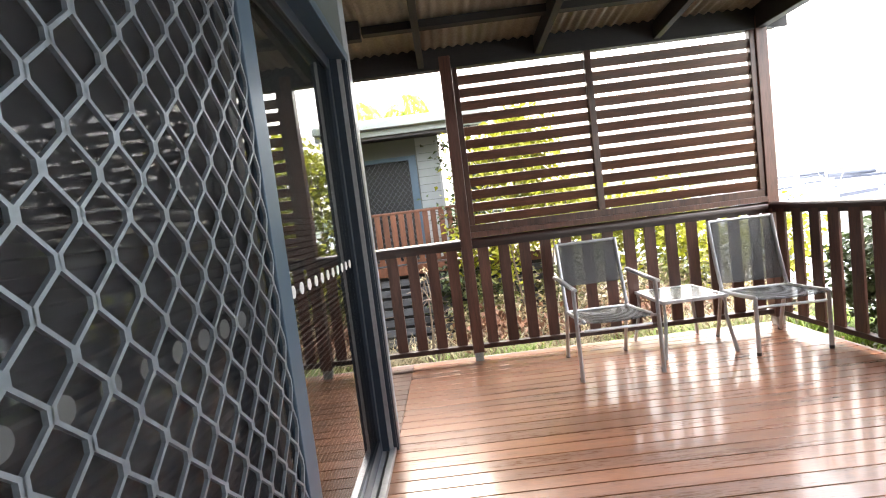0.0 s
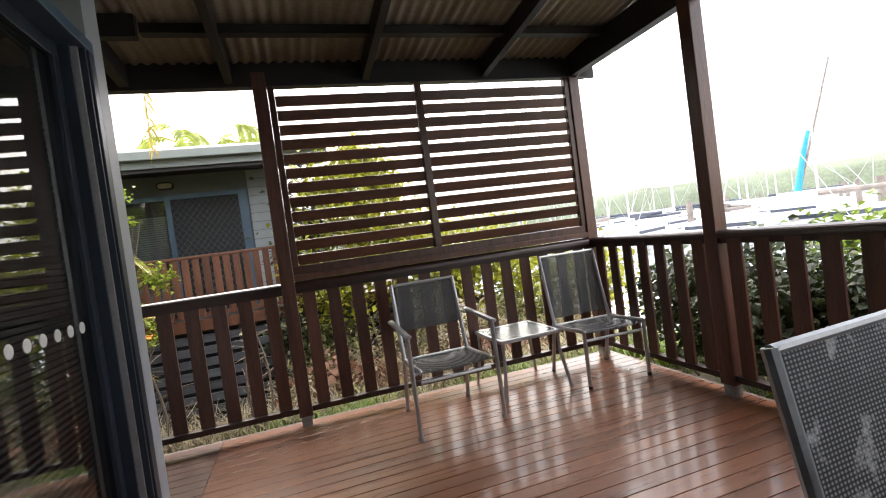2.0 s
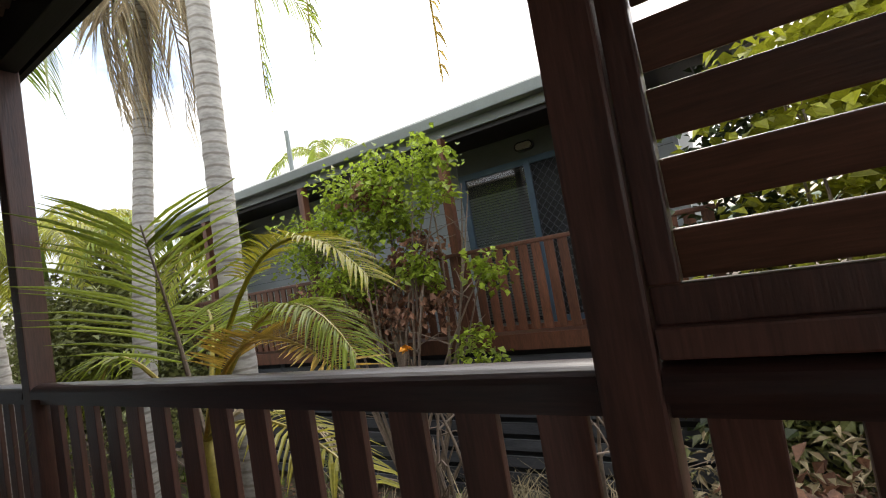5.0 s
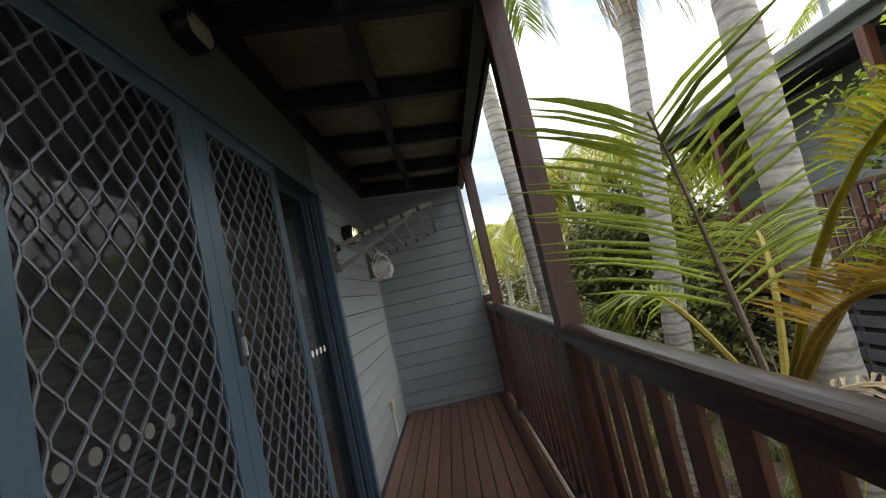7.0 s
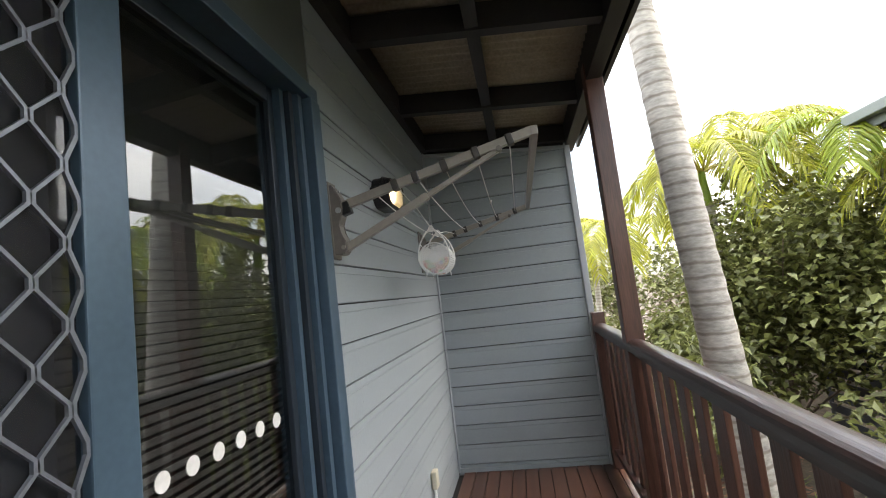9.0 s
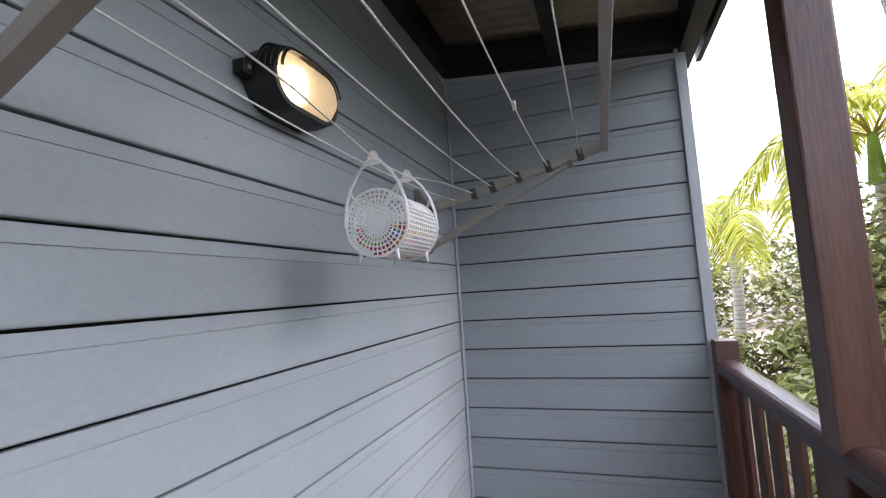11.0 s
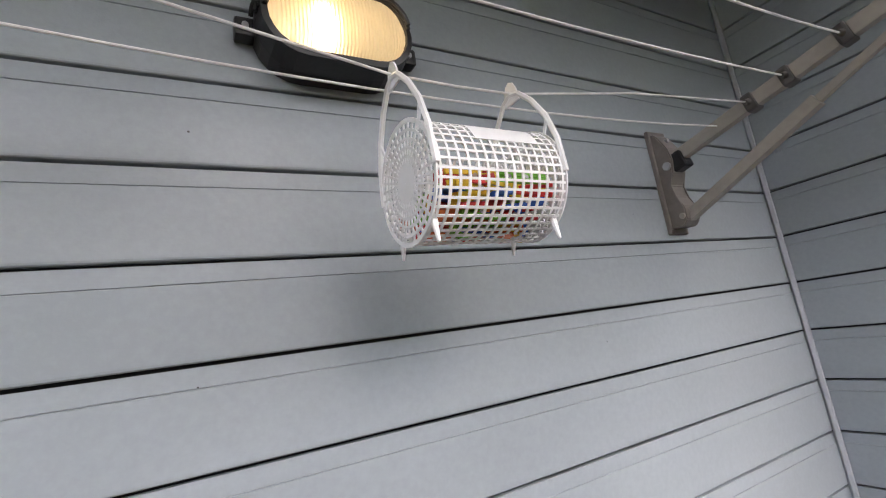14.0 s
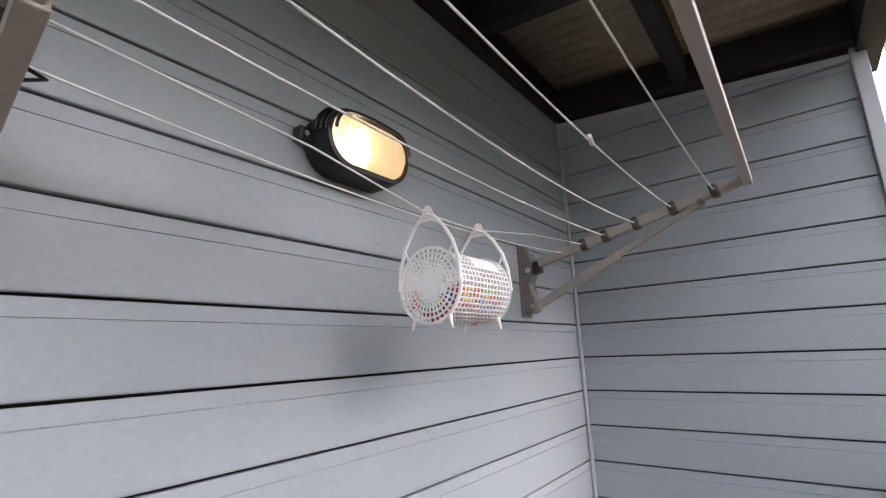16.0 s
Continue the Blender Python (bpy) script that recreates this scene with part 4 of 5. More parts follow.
def chair(m, arms, metal, w=0.52, high=0.92, splay=0.012, label="silver aluminium garden chair with grey mesh seat", low=0.46, cloth=None):
    """Faces its own -y."""
    c = thing("garden_chair", label, "chair", "garden chairs")
    c.matrix_world = m
    seat = [(-0.25, 0.41), (-0.24, 0.42), (0.0, 0.405), (0.2, 0.4)]
    back = [(0.2 + (low - 0.46) * 0.27, low), (0.2 + ((low + high) / 2 - 0.46) * 0.25, (low + high) / 2), (0.31, high - 0.01)]
    local("seat", sling(w - 0.05, seat), cloth or M_SLING, c, label="grey mesh seat")
    local("backrest", sling(w - 0.05, back, 0.004), cloth or M_SLING, c, label="grey mesh backrest")
    for s in (-1, 1):
        x = s * (w / 2 - 0.012)
        local("side_rail", tubed([(x, y, z) for y, z in seat], 0.013, flat=1.3), metal, c)
        local("back_tube", tubed([(x, 0.17, 0.39), (x, 0.2, 0.47), (x, 0.26, 0.69), (x, 0.315, high)], 0.0145), metal, c)
        if arms:
            local("front_leg", tubed([(x + s * splay, -0.25, 0), (x + s * splay, -0.23, 0.64)], 0.0145, flat=1.2), metal, c)
            local("seat_bracket", tubed([(x, -0.2, 0.405), (x + s * splay, -0.236, 0.405)], 0.01), metal, c)
            local("armrest", prism([(-0.02, 0.0), (0.02, 0.0), (0.02, 0.022), (-0.02, 0.022)], 0.53, pose(x + s * splay, -0.27, 0.64, 3), bev=0.006), metal, c)
        else:
            local("front_leg", tubed([(x, -0.24, 0), (x, -0.24, 0.41)], 0.0145), metal, c)
        local("rear_leg", tubed([(x, 0.3, 0), (x, 0.19, 0.42)], 0.0145), metal, c)
        for y in (-0.24, 0.3):
            local("foot_cap", tubed([(x + (s * splay if arms and y < 0 else 0), y, 0.0), (x + (s * splay if arms and y < 0 else 0), y, 0.025)], 0.016), M_BLACK, c)
    for name, y, z in (("front_bar", -0.235, 0.35), ("rear_bar", 0.19, 0.4), ("top_bar", 0.314, high - 0.005)):
        local(name, tubed([(-w / 2 + 0.012, y, z), (w / 2 - 0.012, y, z)], 0.011), metal, c)
    return c


chair(pose(1.535, 3.46, 0, 0, 0, 1), True, M_ALU, 0.5, 0.93, 0.05, low=0.6)
chair(pose(2.81, 3.53, 0, 0, 0, -2), False, M_ALU, 0.53, 0.96, label= "silver armless garden chair with grey mesh seat")
chair(pose(1.715, 0.72, 0, 0, 0, 3), False, M_GUN, 0.525, 0.97, label="gunmetal garden chair with worn grey mesh back at the table", cloth=M_SLINGWORN)
chair(pose(1.32, 0.26, 0, 0, 0, 90), False, M_GUN, 0.54, 0.9, label="gunmetal garden chair tucked under the dining table")
st = thing("side_table", "small silver side table with a frosted glass top", "side table")
st.matrix_world = pose(2.21, 3.71, 0, 0, 0, 1)
h = 0.25
local("glass_top", boxed(-h + 0.02, h - 0.02, -h + 0.02, h - 0.02, 0.428, 0.434), M_CLEAR, st)
for i in range(4):
    m = Matrix.Rotation(math.pi / 2 * i, 4, "Z")
    local("edge_rail", box(bmesh.new(), -h, h, -h, -h + 0.025, 0.41, 0.436, m, bev=0.004), M_ALU, st)
    bm = tubed([(-h + 0.02, -h + 0.02, 0.41), (-h + 0.02, -h + 0.02, 0.28), (-h - 0.02, -h - 0.02, 0.0)], 0.0135)
    bmesh.ops.transform(bm, matrix=m, verts=bm.verts)
    local("leg", bm, M_ALU, st)
dt = thing("dining_table", "outdoor dining table with charcoal frame, top paled for sky reflection", "table")
part("table_frame", boxed(1.29, 2.5, -0.9, 0.75, 0.66, 0.734, bev=0.005), M_BLACK, dt, "charcoal metal edge frame")
part("tabletop", boxed(1.294, 2.496, -0.896, 0.746, 0.734, 0.743, bev=0.002), M_TABLE, dt, "table top with the sky's reflection painted in as pale grey")
for x in (1.33, 2.4):
    for y in (-0.85, 0.7):
        part("leg", boxed(x - 0.025, x + 0.025, y - 0.025, y + 0.025, 0, 0.66), M_GUN, dt)

# ---- ground, water and distance ----
gm = bmesh.new()
gv = {}
xs = [-400, -120, -60] + [-30 + i * 0.75 for i in range(75)] + [40, 60, 120, 400, 900]
ys = [-400, -100, -40] + [-12 + i * 0.75 for i in range(50)] + [35, 60, 120, 400, 900]


def ground_z(x, y):
    z = -0.42 + 0.05 * noise.noise(Vector((x * 0.7, y * 0.7, 0)))
    k = min(1, max(0, (y - 4.5) / 2.4)) * min(1, max(0, (x + 12) / 5))
    z -= 0.68 * k * k * (3 - 2 * k)
    if x > 6.2:
        z -= min(1.9, (x - 6.2) * 0.55)
    return z


for i, x in enumerate(xs):
    for j, y in enumerate(ys):
        gv[i, j] = gm.verts.new((x, y, ground_z(x, y)))
for i in range(len(xs) - 1):
    for j in range(len(ys) - 1):
        gm.faces.new((gv[i, j], gv[i + 1, j], gv[i + 1, j + 1], gv[i, j + 1]))
tagged(part("ground", gm, M_SOIL, smooth=True), "brown garden soil covered in leaf litter", "ground", kind="structure")
tagged(part("water", boxed(7.5, 800, -400, 800, -1.35, -1.3), M_WATER), "marina water with the sky's reflection painted in as pale grey", "water", kind="structure")
tagged(part("path", boxed(-24, -12.5, 3.0, 8.6, -0.5, -0.36), M_PATH), "tan earth and concrete driveway beyond the garden", "path", kind="structure")

# ---- plants ----
def pydata(name, verts, faces, material, parent=None, label=""):
    me = bpy.data.meshes.new(name)
    me.from_pydata(verts, [], faces)
    me.materials.append(material)
    ob = new(name, me)
    if parent:
        ob.parent = parent
    if label:
        ob["label"] = label
    return ob


def leaves(blobs, count, size, seed, droop=0.35, slim=0.38):
    """Many folded leaves in uneven clumps inside blobs (x, y, z, rx, ry, rz)."""
    r = random.Random(seed)
    verts, faces = [], []
    weights = [b[3] * b[4] * b[5] for b in blobs]
    per = max(6, count // 40)
    made = 0
    while made < count:
        b = r.choices(blobs, weights)[0]
        d = Vector((r.gauss(0, 1), r.gauss(0, 1), r.gauss(0, 1))).normalized() * (r.random() ** 0.45)
        c = Vector((b[0] + d.x * b[3], b[1] + d.y * b[4], b[2] + d.z * b[5]))
        spread = 0.16 + 0.16 * r.random()
        spread *= (b[3] + b[4] + b[5]) / 3 * 1.1
        for _ in range(min(per, 14 + r.randrange(18))):
            p = c + Vector((r.gauss(0, spread), r.gauss(0, spread), r.gauss(0, spread * 0.8)))
            a = r.random() * 2 * math.pi
            out = Vector((math.cos(a), math.sin(a), r.uniform(-0.6, 0.5) - droop)).normalized()
            s = size * r.uniform(0.6, 1.35)
            w = out.cross(Vector((r.gauss(0, 0.4), r.gauss(0, 0.4), 1))).normalized() * s * slim
            up = w.cross(out).normalized() * s * 0.13
            k = len(verts)
            verts += [p, p + out * s * 0.45 + w + up, p + out * s - up, p + out * s * 0.45 - w + up]
            faces += [(k, k + 1, k + 2), (k, k + 2, k + 3)]
            made += 1
    return verts, faces


def bez(p0, p1, p2, t):
    p0, p1, p2 = Vector(p0), Vector(p1), Vector(p2)
    return p0 * (1 - t) ** 2 + p1 * 2 * t * (1 - t) + p2 * t * t


def frond(parent, p0, p1, p2, n, length, droop, material, seed, stem=None, start=0.22, width=0.0125, vee=0.35, side=None):
    """A feather frond: a bent stem with a row of narrow leaflets on each side."""
    r = random.Random(seed)
    pts = [bez(p0, p1, p2, i / 12) for i in range(13)]
    bm = tubed(pts, 0.016, seg=6, r2=0.004)
    st = mesh_of(bm, stem or M_STEM)
    verts, faces = [], []
    for i in range(n):
        t = start + (1 - start) * (i + r.random() * 0.5) / n
        p = bez(p0, p1, p2, t)
        d = (bez(p0, p1, p2, min(1, t + 0.02)) - bez(p0, p1, p2, max(0, t - 0.02))).normalized()
        side_v = d.cross(Vector((0, 0, 1)))
        if side_v.length < 0.15:
            side_v = Vector((0.8, -0.6, 0))
        if side:
            side_v = Vector(side)
        side_v.normalize()
        up = side_v.cross(d)
        grow = math.sin(math.pi * min(1, 0.18 + 0.82 * (1 - abs(2 * (t - start) / (1 - start) - 0.9) * 0.62)) * 0.5)
        for s in (-1, 1):
            ln = length * grow * r.uniform(0.85, 1.1)
            out = (side_v * s + d * (0.35 + 0.5 * t) + up * vee + Vector((r.gauss(0, 0.06), r.gauss(0, 0.06), r.gauss(0, 0.06)))).normalized()
            wv = out.cross(up).normalized() * width * r.uniform(0.8, 1.2)
            k = len(verts)
            for q, wd in ((0.0, 0.35), (0.35, 1.0), (0.7, 0.7), (1.0, 0.05)):
                c = p + out * ln * q + Vector((0, 0, -droop * ln * q * q))
                fold = up * wd * width * 0.5
                verts += [c + wv * wd + fold, c, c - wv * wd + fold]
            for a in range(3):
                b = k + a * 3
                faces += [(b, b + 1, b + 4, b + 3), (b + 1, b + 2, b + 5, b + 4)]
    ob = pydata("frond", verts, faces, material, parent)
    s = new("stem", st)
    s.parent = ob
    return ob


def trunk(parent, base, top, r0, r1):
    """A ringed palm trunk with a swollen foot."""
    bm = bmesh.new()
    base, top = Vector(base), Vector(top)
    n = 90
    rings = []
    for i in range(n + 1):
        t = i / n
        c = base.lerp(top, t) + Vector((0.05 * math.sin(t * 3.1 + base.x), 0.04 * math.sin(t * 2.3 + base.y), 0))
        rad = r0 + (r1 - r0) * min(1, t * 1.15) + 0.05 * math.exp(-t * 14) + (0.0035 if i % 2 == 0 else -0.001)
        rings.append([bm.verts.new(c + Vector((math.cos(a), math.sin(a), 0.03 * math.sin(a * 2 + i))) * rad * (1 + 0.008 * math.sin(a * 3 + i * 0.4))) for a in [2 * math.pi * k / 16 for k in range(16)]])
    for a, b in zip(rings, rings[1:]):
        for k in range(16):
            bm.faces.new((a[k], a[(k + 1) % 16], b[(k + 1) % 16], b[k]))
    return part("trunk", bm, M_TRUNK, parent, smooth=True)


def palm(x, y, top, r0, r1, seed, lean=(0, 0), fronds=11, reach=2.0, dead=4, label="tall grey-trunked palm with drooping green fronds", material=None, group="garden palms", wide=0.0125):
    p = thing("palm_tree", label, "palm tree", group)
    tp = (x + lean[0], y + lean[1], top)
    trunk(p, (x, y, ground_z(x, y) - 0.06), tp, r0, r1)
    r = random.Random(seed)
    shaft = tubed([(tp[0], tp[1], top - 0.05), (tp[0], tp[1], top + 0.5)], r1 * 1.25, seg=12, r2=r1 * 0.6)
    part("crownshaft", shaft, M_LEAF, p, "smooth green crownshaft")
    for i in range(fronds):
        a = 2 * math.pi * i / fronds + r.uniform(-0.25, 0.25)
        h = r.uniform(0.2, 1.0)
        rc = reach * r.uniform(0.85, 1.1)
        c, s = math.cos(a), math.sin(a)
        frond(p, (tp[0], tp[1], top + 0.45), (tp[0] + c * rc * 0.6, tp[1] + s * rc * 0.6, top + 0.5 + h), (tp[0] + c * rc, tp[1] + s * rc, top - 0.3 + h * 0.5 - (0.5 if i % 3 == 0 else 0)), 34, 0.5 * reach / 2, 0.75, material or M_FROND, seed * 50 + i, M_STEM, 0.22, wide)
    for i in range(dead):
        a = r.uniform(0, 2 * math.pi)
        c, s = math.cos(a), math.sin(a)
        frond(p, (tp[0], tp[1], top + 0.1), (tp[0] + c * 0.5, tp[1] + s * 0.5, top + 0.1), (tp[0] + c * 0.34, tp[1] + s * 0.34, top - r.uniform(0.8, 1.5)), 26, 0.42, 1.1, M_DEADFROND, seed * 70 + i, M_DEADFROND)
    return p


pt_1 = palm(-4.87, 4.65, 5.6, 0.115, 0.085, 3, (-0.15, -0.35), fronds=8, dead=0)
pt_2 = palm(-3.74, 5.1, 4.6, 0.1, 0.075, 4, (0.08, 0.5), fronds=5, reach=1.7, dead=13)
pt_3 = palm(-2.15, 5.16, 6.7, 0.095, 0.072, 5, (0.0, 0.0), dead=2)
frond(pt_3, (-2.1, 5.15, 6.8), (-1.2, 5.0, 6.3), (-1.45, 5.04, 2.45), 70, 0.17, 1.0, M_FROND, 301)
frond(pt_3, (-2.1, 5.15, 6.8), (-0.7, 5.0, 5.8), (-1.02, 5.04, 2.62), 60, 0.22, 0.5, M_FROND, 302)
frond(pt_3, (-2.1, 5.2, 6.8), (-0.4, 5.6, 6.2), (-0.54, 5.59, 2.4), 60, 0.14, 1.0, M_DRYFROND, 303, M_DRYFROND)
frond(pt_1, (-4.95, 4.4, 6.0), (-4.3, 5.0, 5.6), (-4.5, 5.04, 3.62), 56, 0.36, 0.6, M_LEAF, 304)
frond(pt_1, (-4.95, 4.4, 6.0), (-4.6, 4.9, 5.4), (-4.95, 5.0, 3.9), 56, 0.36, 0.6, M_LEAF, 305)
for k in range(16):     # old flower strings hang from the crown
    ry = random.Random(600 + k)
    fx, fy, fz = -3.62 + ry.uniform(-0.12, 0.55), 5.56 + ry.uniform(-0.15, 0.15), 4.6
    part("flower_string", tubed([(-3.66, 5.6, 4.62), (fx, fy, fz - 0.25), (fx + ry.uniform(-0.03, 0.05), fy, fz - ry.uniform(0.6, 1.1))], 0.004, seg=4, r2=0.002), M_DEADFROND, pt_2)
palm(-6.9, 11.0, 3.8, 0.1, 0.07, 8, (0.1, 0), 9, 1.5, 0, "distant palm above the roofline", group="distant palms", wide=0.019)
palm(-0.3, 12.4, 3.6, 0.1, 0.07, 19, (0.0, 0), 9, 0.9, 0, "distant palm above the roofline", group="distant palms", wide=0.019)
palm(-1.6, 12.0, 3.6, 0.1, 0.07, 9, (0.1, 0), 9, 1.1, 0, "distant palm above the roofline", group="distant palms", wide=0.019)
palm(-10.2, 7.3, 2.9, 0.09, 0.07, 11, (0.1, 0), 11, 1.7, 0, "bright golden-green palm beside the driveway", M_GOLDLEAF, "golden palms", 0.02)
palm(-8.4, 8.0, 2.3, 0.09, 0.07, 12, (0.1, 0), 11, 1.7, 0, "bright golden-green palm beside the driveway", M_FROND, "golden palms", 0.02)
palm(-13.0, 5.75, 2.0, 0.11, 0.08, 13, (0.1, 0), 12, 1.9, 0, "bright golden-green palm beside the driveway", M_GOLDLEAF, "golden palms", 0.02)
palm(-7.4, 8.6, 2.0, 0.09, 0.07, 15, (0.1, 0), 11, 1.6, 0, "bright golden-green palm beside the driveway", M_GOLDLEAF, "golden palms", 0.02)
palm(-15.4, 5.5, 1.9, 0.09, 0.07, 16, (0.1, 0), 11, 1.5, 0, "bright golden-green palm beside the driveway", M_GOLDLEAF, "golden palms", 0.02)
palm(-9.3, 6.3, 2.3, 0.09, 0.07, 17, (0.1, 0), 11, 1.4, 0, "bright golden-green palm beside the driveway", M_GOLDLEAF, "golden palms", 0.02)
palm(-12.0, 11.5, 2.6, 0.09, 0.07, 14, (0.1, 0), 10, 1.7, 0, "bright golden-green palm beside the driveway", M_GOLDLEAF, "golden palms", 0.02)

yp = thing("young_palm", "young palm with arching yellow-green fronds by the railing", "palm tree")
C = (-1.66, 4.52, 0.6)
part("trunk", tubed([(-1.64, 4.6, ground_z(-1.64, 4.6) - 0.05), (-1.67, 4.56, 0.1), C], 0.065, seg=10, r2=0.04), M_STEM, yp, "yellow-green young stem", True)
frond(yp, C, (-1.8, 4.52, 1.22), (-1.53, 4.28, 1.69), 21, 0.7, 0.2, M_FROND, 1, M_BARK, 0.34, 0.0085, 0.12, (0.0, -1.0, 0.05))
part("spear", tubed([(-1.58, 4.32, 1.6), (-1.46, 4.42, 1.73), (-1.24, 4.6, 1.87)], 0.012, seg=6, r2=0.003), M_FROND, yp, "unopened spear leaf")
frond(yp, C, (-1.05, 4.54, 1.95), (-0.45, 4.56, 1.27), 58, 0.22, 0.3, M_FRONDGOLD, 2, M_FRONDGOLD, 0.4, 0.006)
frond(yp, C, (-1.0, 4.56, 1.6), (-0.54, 4.52, 0.98), 60, 0.27, 0.45, M_FROND, 3, None, 0.34, 0.0062)
frond(yp, C, (-1.25, 4.5, 1.38), (-0.52, 4.44, 0.92), 66, 0.3, 0.06, M_DRYFROND, 4, M_DRYFROND, 0.3, 0.0058)
frond(yp, C, (-1.95, 4.3, 1.35), (-2.0, 4.22, 0.95), 30, 0.4, 0.7, M_FROND, 5, None, 0.4, 0.0065)
frond(yp, C, (-1.9, 4.9, 1.5), (-2.5, 5.0, 1.2), 34, 0.42, 0.4, M_FROND, 6, None, 0.35, 0.0075)
frond(yp, C, (-1.2, 4.6, 0.85), (-0.6, 4.55, 0.45), 24, 0.3, 0.5, M_FRONDGOLD, 8, None, 0.25, 0.01)
frond(yp, C, (-1.6, 4.9, 0.9), (-1.35, 5.1, 0.3), 18, 0.3, 0.6, M_DEADFROND, 9, M_DEADFROND, 0.2, 0.009)


def shrub(name, label, category, base, stems, blobs, count, size, seed, material, extra=None, group="", slim=0.38):
    """Branching stems under clumped foliage."""
    s = thing(name, label, category, group)
    r = random.Random(seed)
    bm = bmesh.new()
    for i in range(stems):
        b = blobs[i % len(blobs)]
        tip = Vector((b[0] + r.uniform(-0.5, 0.5) * b[3], b[1] + r.uniform(-0.5, 0.5) * b[4], b[2] + r.uniform(-0.2, 0.6) * b[5]))
        bs = Vector((base[0], base[1], ground_z(base[0], base[1]) - 0.04)) + Vector((r.gauss(0, 0.05), r.gauss(0, 0.05), 0))
        mid = bs.lerp(tip, 0.5) + Vector((r.gauss(0, 0.22), r.gauss(0, 0.18), r.gauss(0, 0.12)))
        pts = [bez(bs, mid, tip, k / 7) for k in range(8)]
        tube(bm, pts, 0.022, seg=6, r2=0.005)
        for k in (3, 4, 5, 6):
            q = pts[k] + Vector((r.gauss(0, 0.2), r.gauss(0, 0.2), r.uniform(0, 0.25)))
            tube(bm, [pts[k], pts[k].lerp(q, 0.5) + Vector((0, 0, 0.03)), q], 0.007, seg=5, r2=0.002)
    part("branch", bm, M_BARK, s)
    v, f = leaves(blobs, count, size, seed, slim=slim)
    pydata("foliage", v, f, material, s)
    if extra:
        v, f = leaves(extra[0], extra[1], size * 1.1, seed + 1, 0.9)
        pydata("dry_leaves", v, f, M_BROWNLEAF, s, "curled brown dead leaves")
    return s


ts = shrub("tall_shrub", "leafy green shrub with reddish dead leaves below", "shrub", (-2.03, 6.6, -0.45), 26,
           [(-1.42, 6.55, 2.25, 0.26, 0.25, 0.3), (-1.85, 6.6, 2.2, 0.32, 0.28, 0.3), (-2.35, 6.65, 2.15, 0.34, 0.3, 0.28), (-2.0, 6.6, 1.8, 0.4, 0.3, 0.22), (-1.3, 6.5, 1.85, 0.25, 0.25, 0.18), (-1.0, 6.5, 1.9, 0.16, 0.18, 0.12), (-0.92, 6.5, 1.24, 0.15, 0.18, 0.26), (-1.05, 6.48, 0.6, 0.22, 0.2, 0.18), (-1.55, 6.5, 1.32, 0.2, 0.2, 0.22), (-2.35, 6.6, 1.35, 0.4, 0.3, 0.22), (-2.85, 6.7, 1.95, 0.3, 0.3, 0.3), (-3.3, 6.9, 1.75, 0.4, 0.35, 0.35), (-2.95, 6.8, 1.25, 0.4, 0.3, 0.25)],
           6400, 0.062, 21, M_SHRUB, ([(-1.75, 6.6, 1.02, 0.42, 0.25, 0.2), (-1.65, 6.55, 1.5, 0.25, 0.2, 0.18), (-2.4, 6.7, 0.95, 0.4, 0.3, 0.25), (-1.28, 6.5, 2.52, 0.07, 0.07, 0.04), (-2.05, 6.55, 2.05, 0.3, 0.2, 0.15), (-3.2, 6.9, 1.0, 0.5, 0.3, 0.35)], 2600))
part("trunk", tubed([(-2.03, 6.6, ground_z(-2.03, 6.6) - 0.05), (-2.0, 6.6, 0.1), (-2.03, 6.62, 0.62), (-1.95, 6.6, 1.15)], 0.05, seg=9, r2=0.028), M_BARK, ts, "grey-brown woody trunk")
shrub("flower_bush", "spindly bush with small orange flowers", "shrub", (-0.82, 5.42, -0.45), 5, [(-0.95, 5.39, 0.74, 0.04, 0.04, 0.06), (-0.86, 5.4, 0.66, 0.07, 0.05, 0.05), (-0.78, 5.4, 0.58, 0.05, 0.05, 0.06)], 46, 0.04, 22, M_OLIVE)
shrub("flower_bush", "spindly pale bush with dry flower heads", "shrub", (0.09, 5.42, -0.45), 4, [(0.1, 5.39, 0.7, 0.03, 0.03, 0.07), (0.08, 5.4, 0.58, 0.05, 0.05, 0.05)], 40, 0.035, 35, M_STRAW)
for b, q in (((-0.97, 5.38, 0.83, 0.025, 0.025, 0.02), 23), ((-0.76, 5.38, 0.66, 0.045, 0.03, 0.03), 24)):
    v, f = leaves([b], 30, 0.03, q, 0.0, 0.6)
    tagged(pydata("flower_cluster", v, f, M_FLOWER), "cluster of bright orange flowers on the bush", "flowers", "orange flowers")
shrub("hedge", "dense olive green garden hedge", "hedge", (-9.0, 6.9, -0.45), 10, [(-8.6, 6.1, 1.0, 0.6, 0.5, 1.2), (-7.7, 6.5, 1.2, 0.5, 0.4, 1.0), (-8.4, 6.6, 0.7, 0.7, 0.7, 1.1), (-9.3, 7.2, 1.3, 0.9, 0.8, 1.5), (-8.3, 7.6, 1.0, 0.9, 0.7, 1.2), (-7.2, 7.4, 0.6, 0.8, 0.6, 1.0), (-6.2, 6.9, 0.3, 0.7, 0.5, 0.8)], 24000, 0.1, 24, M_OLIVE, None, "garden hedges")
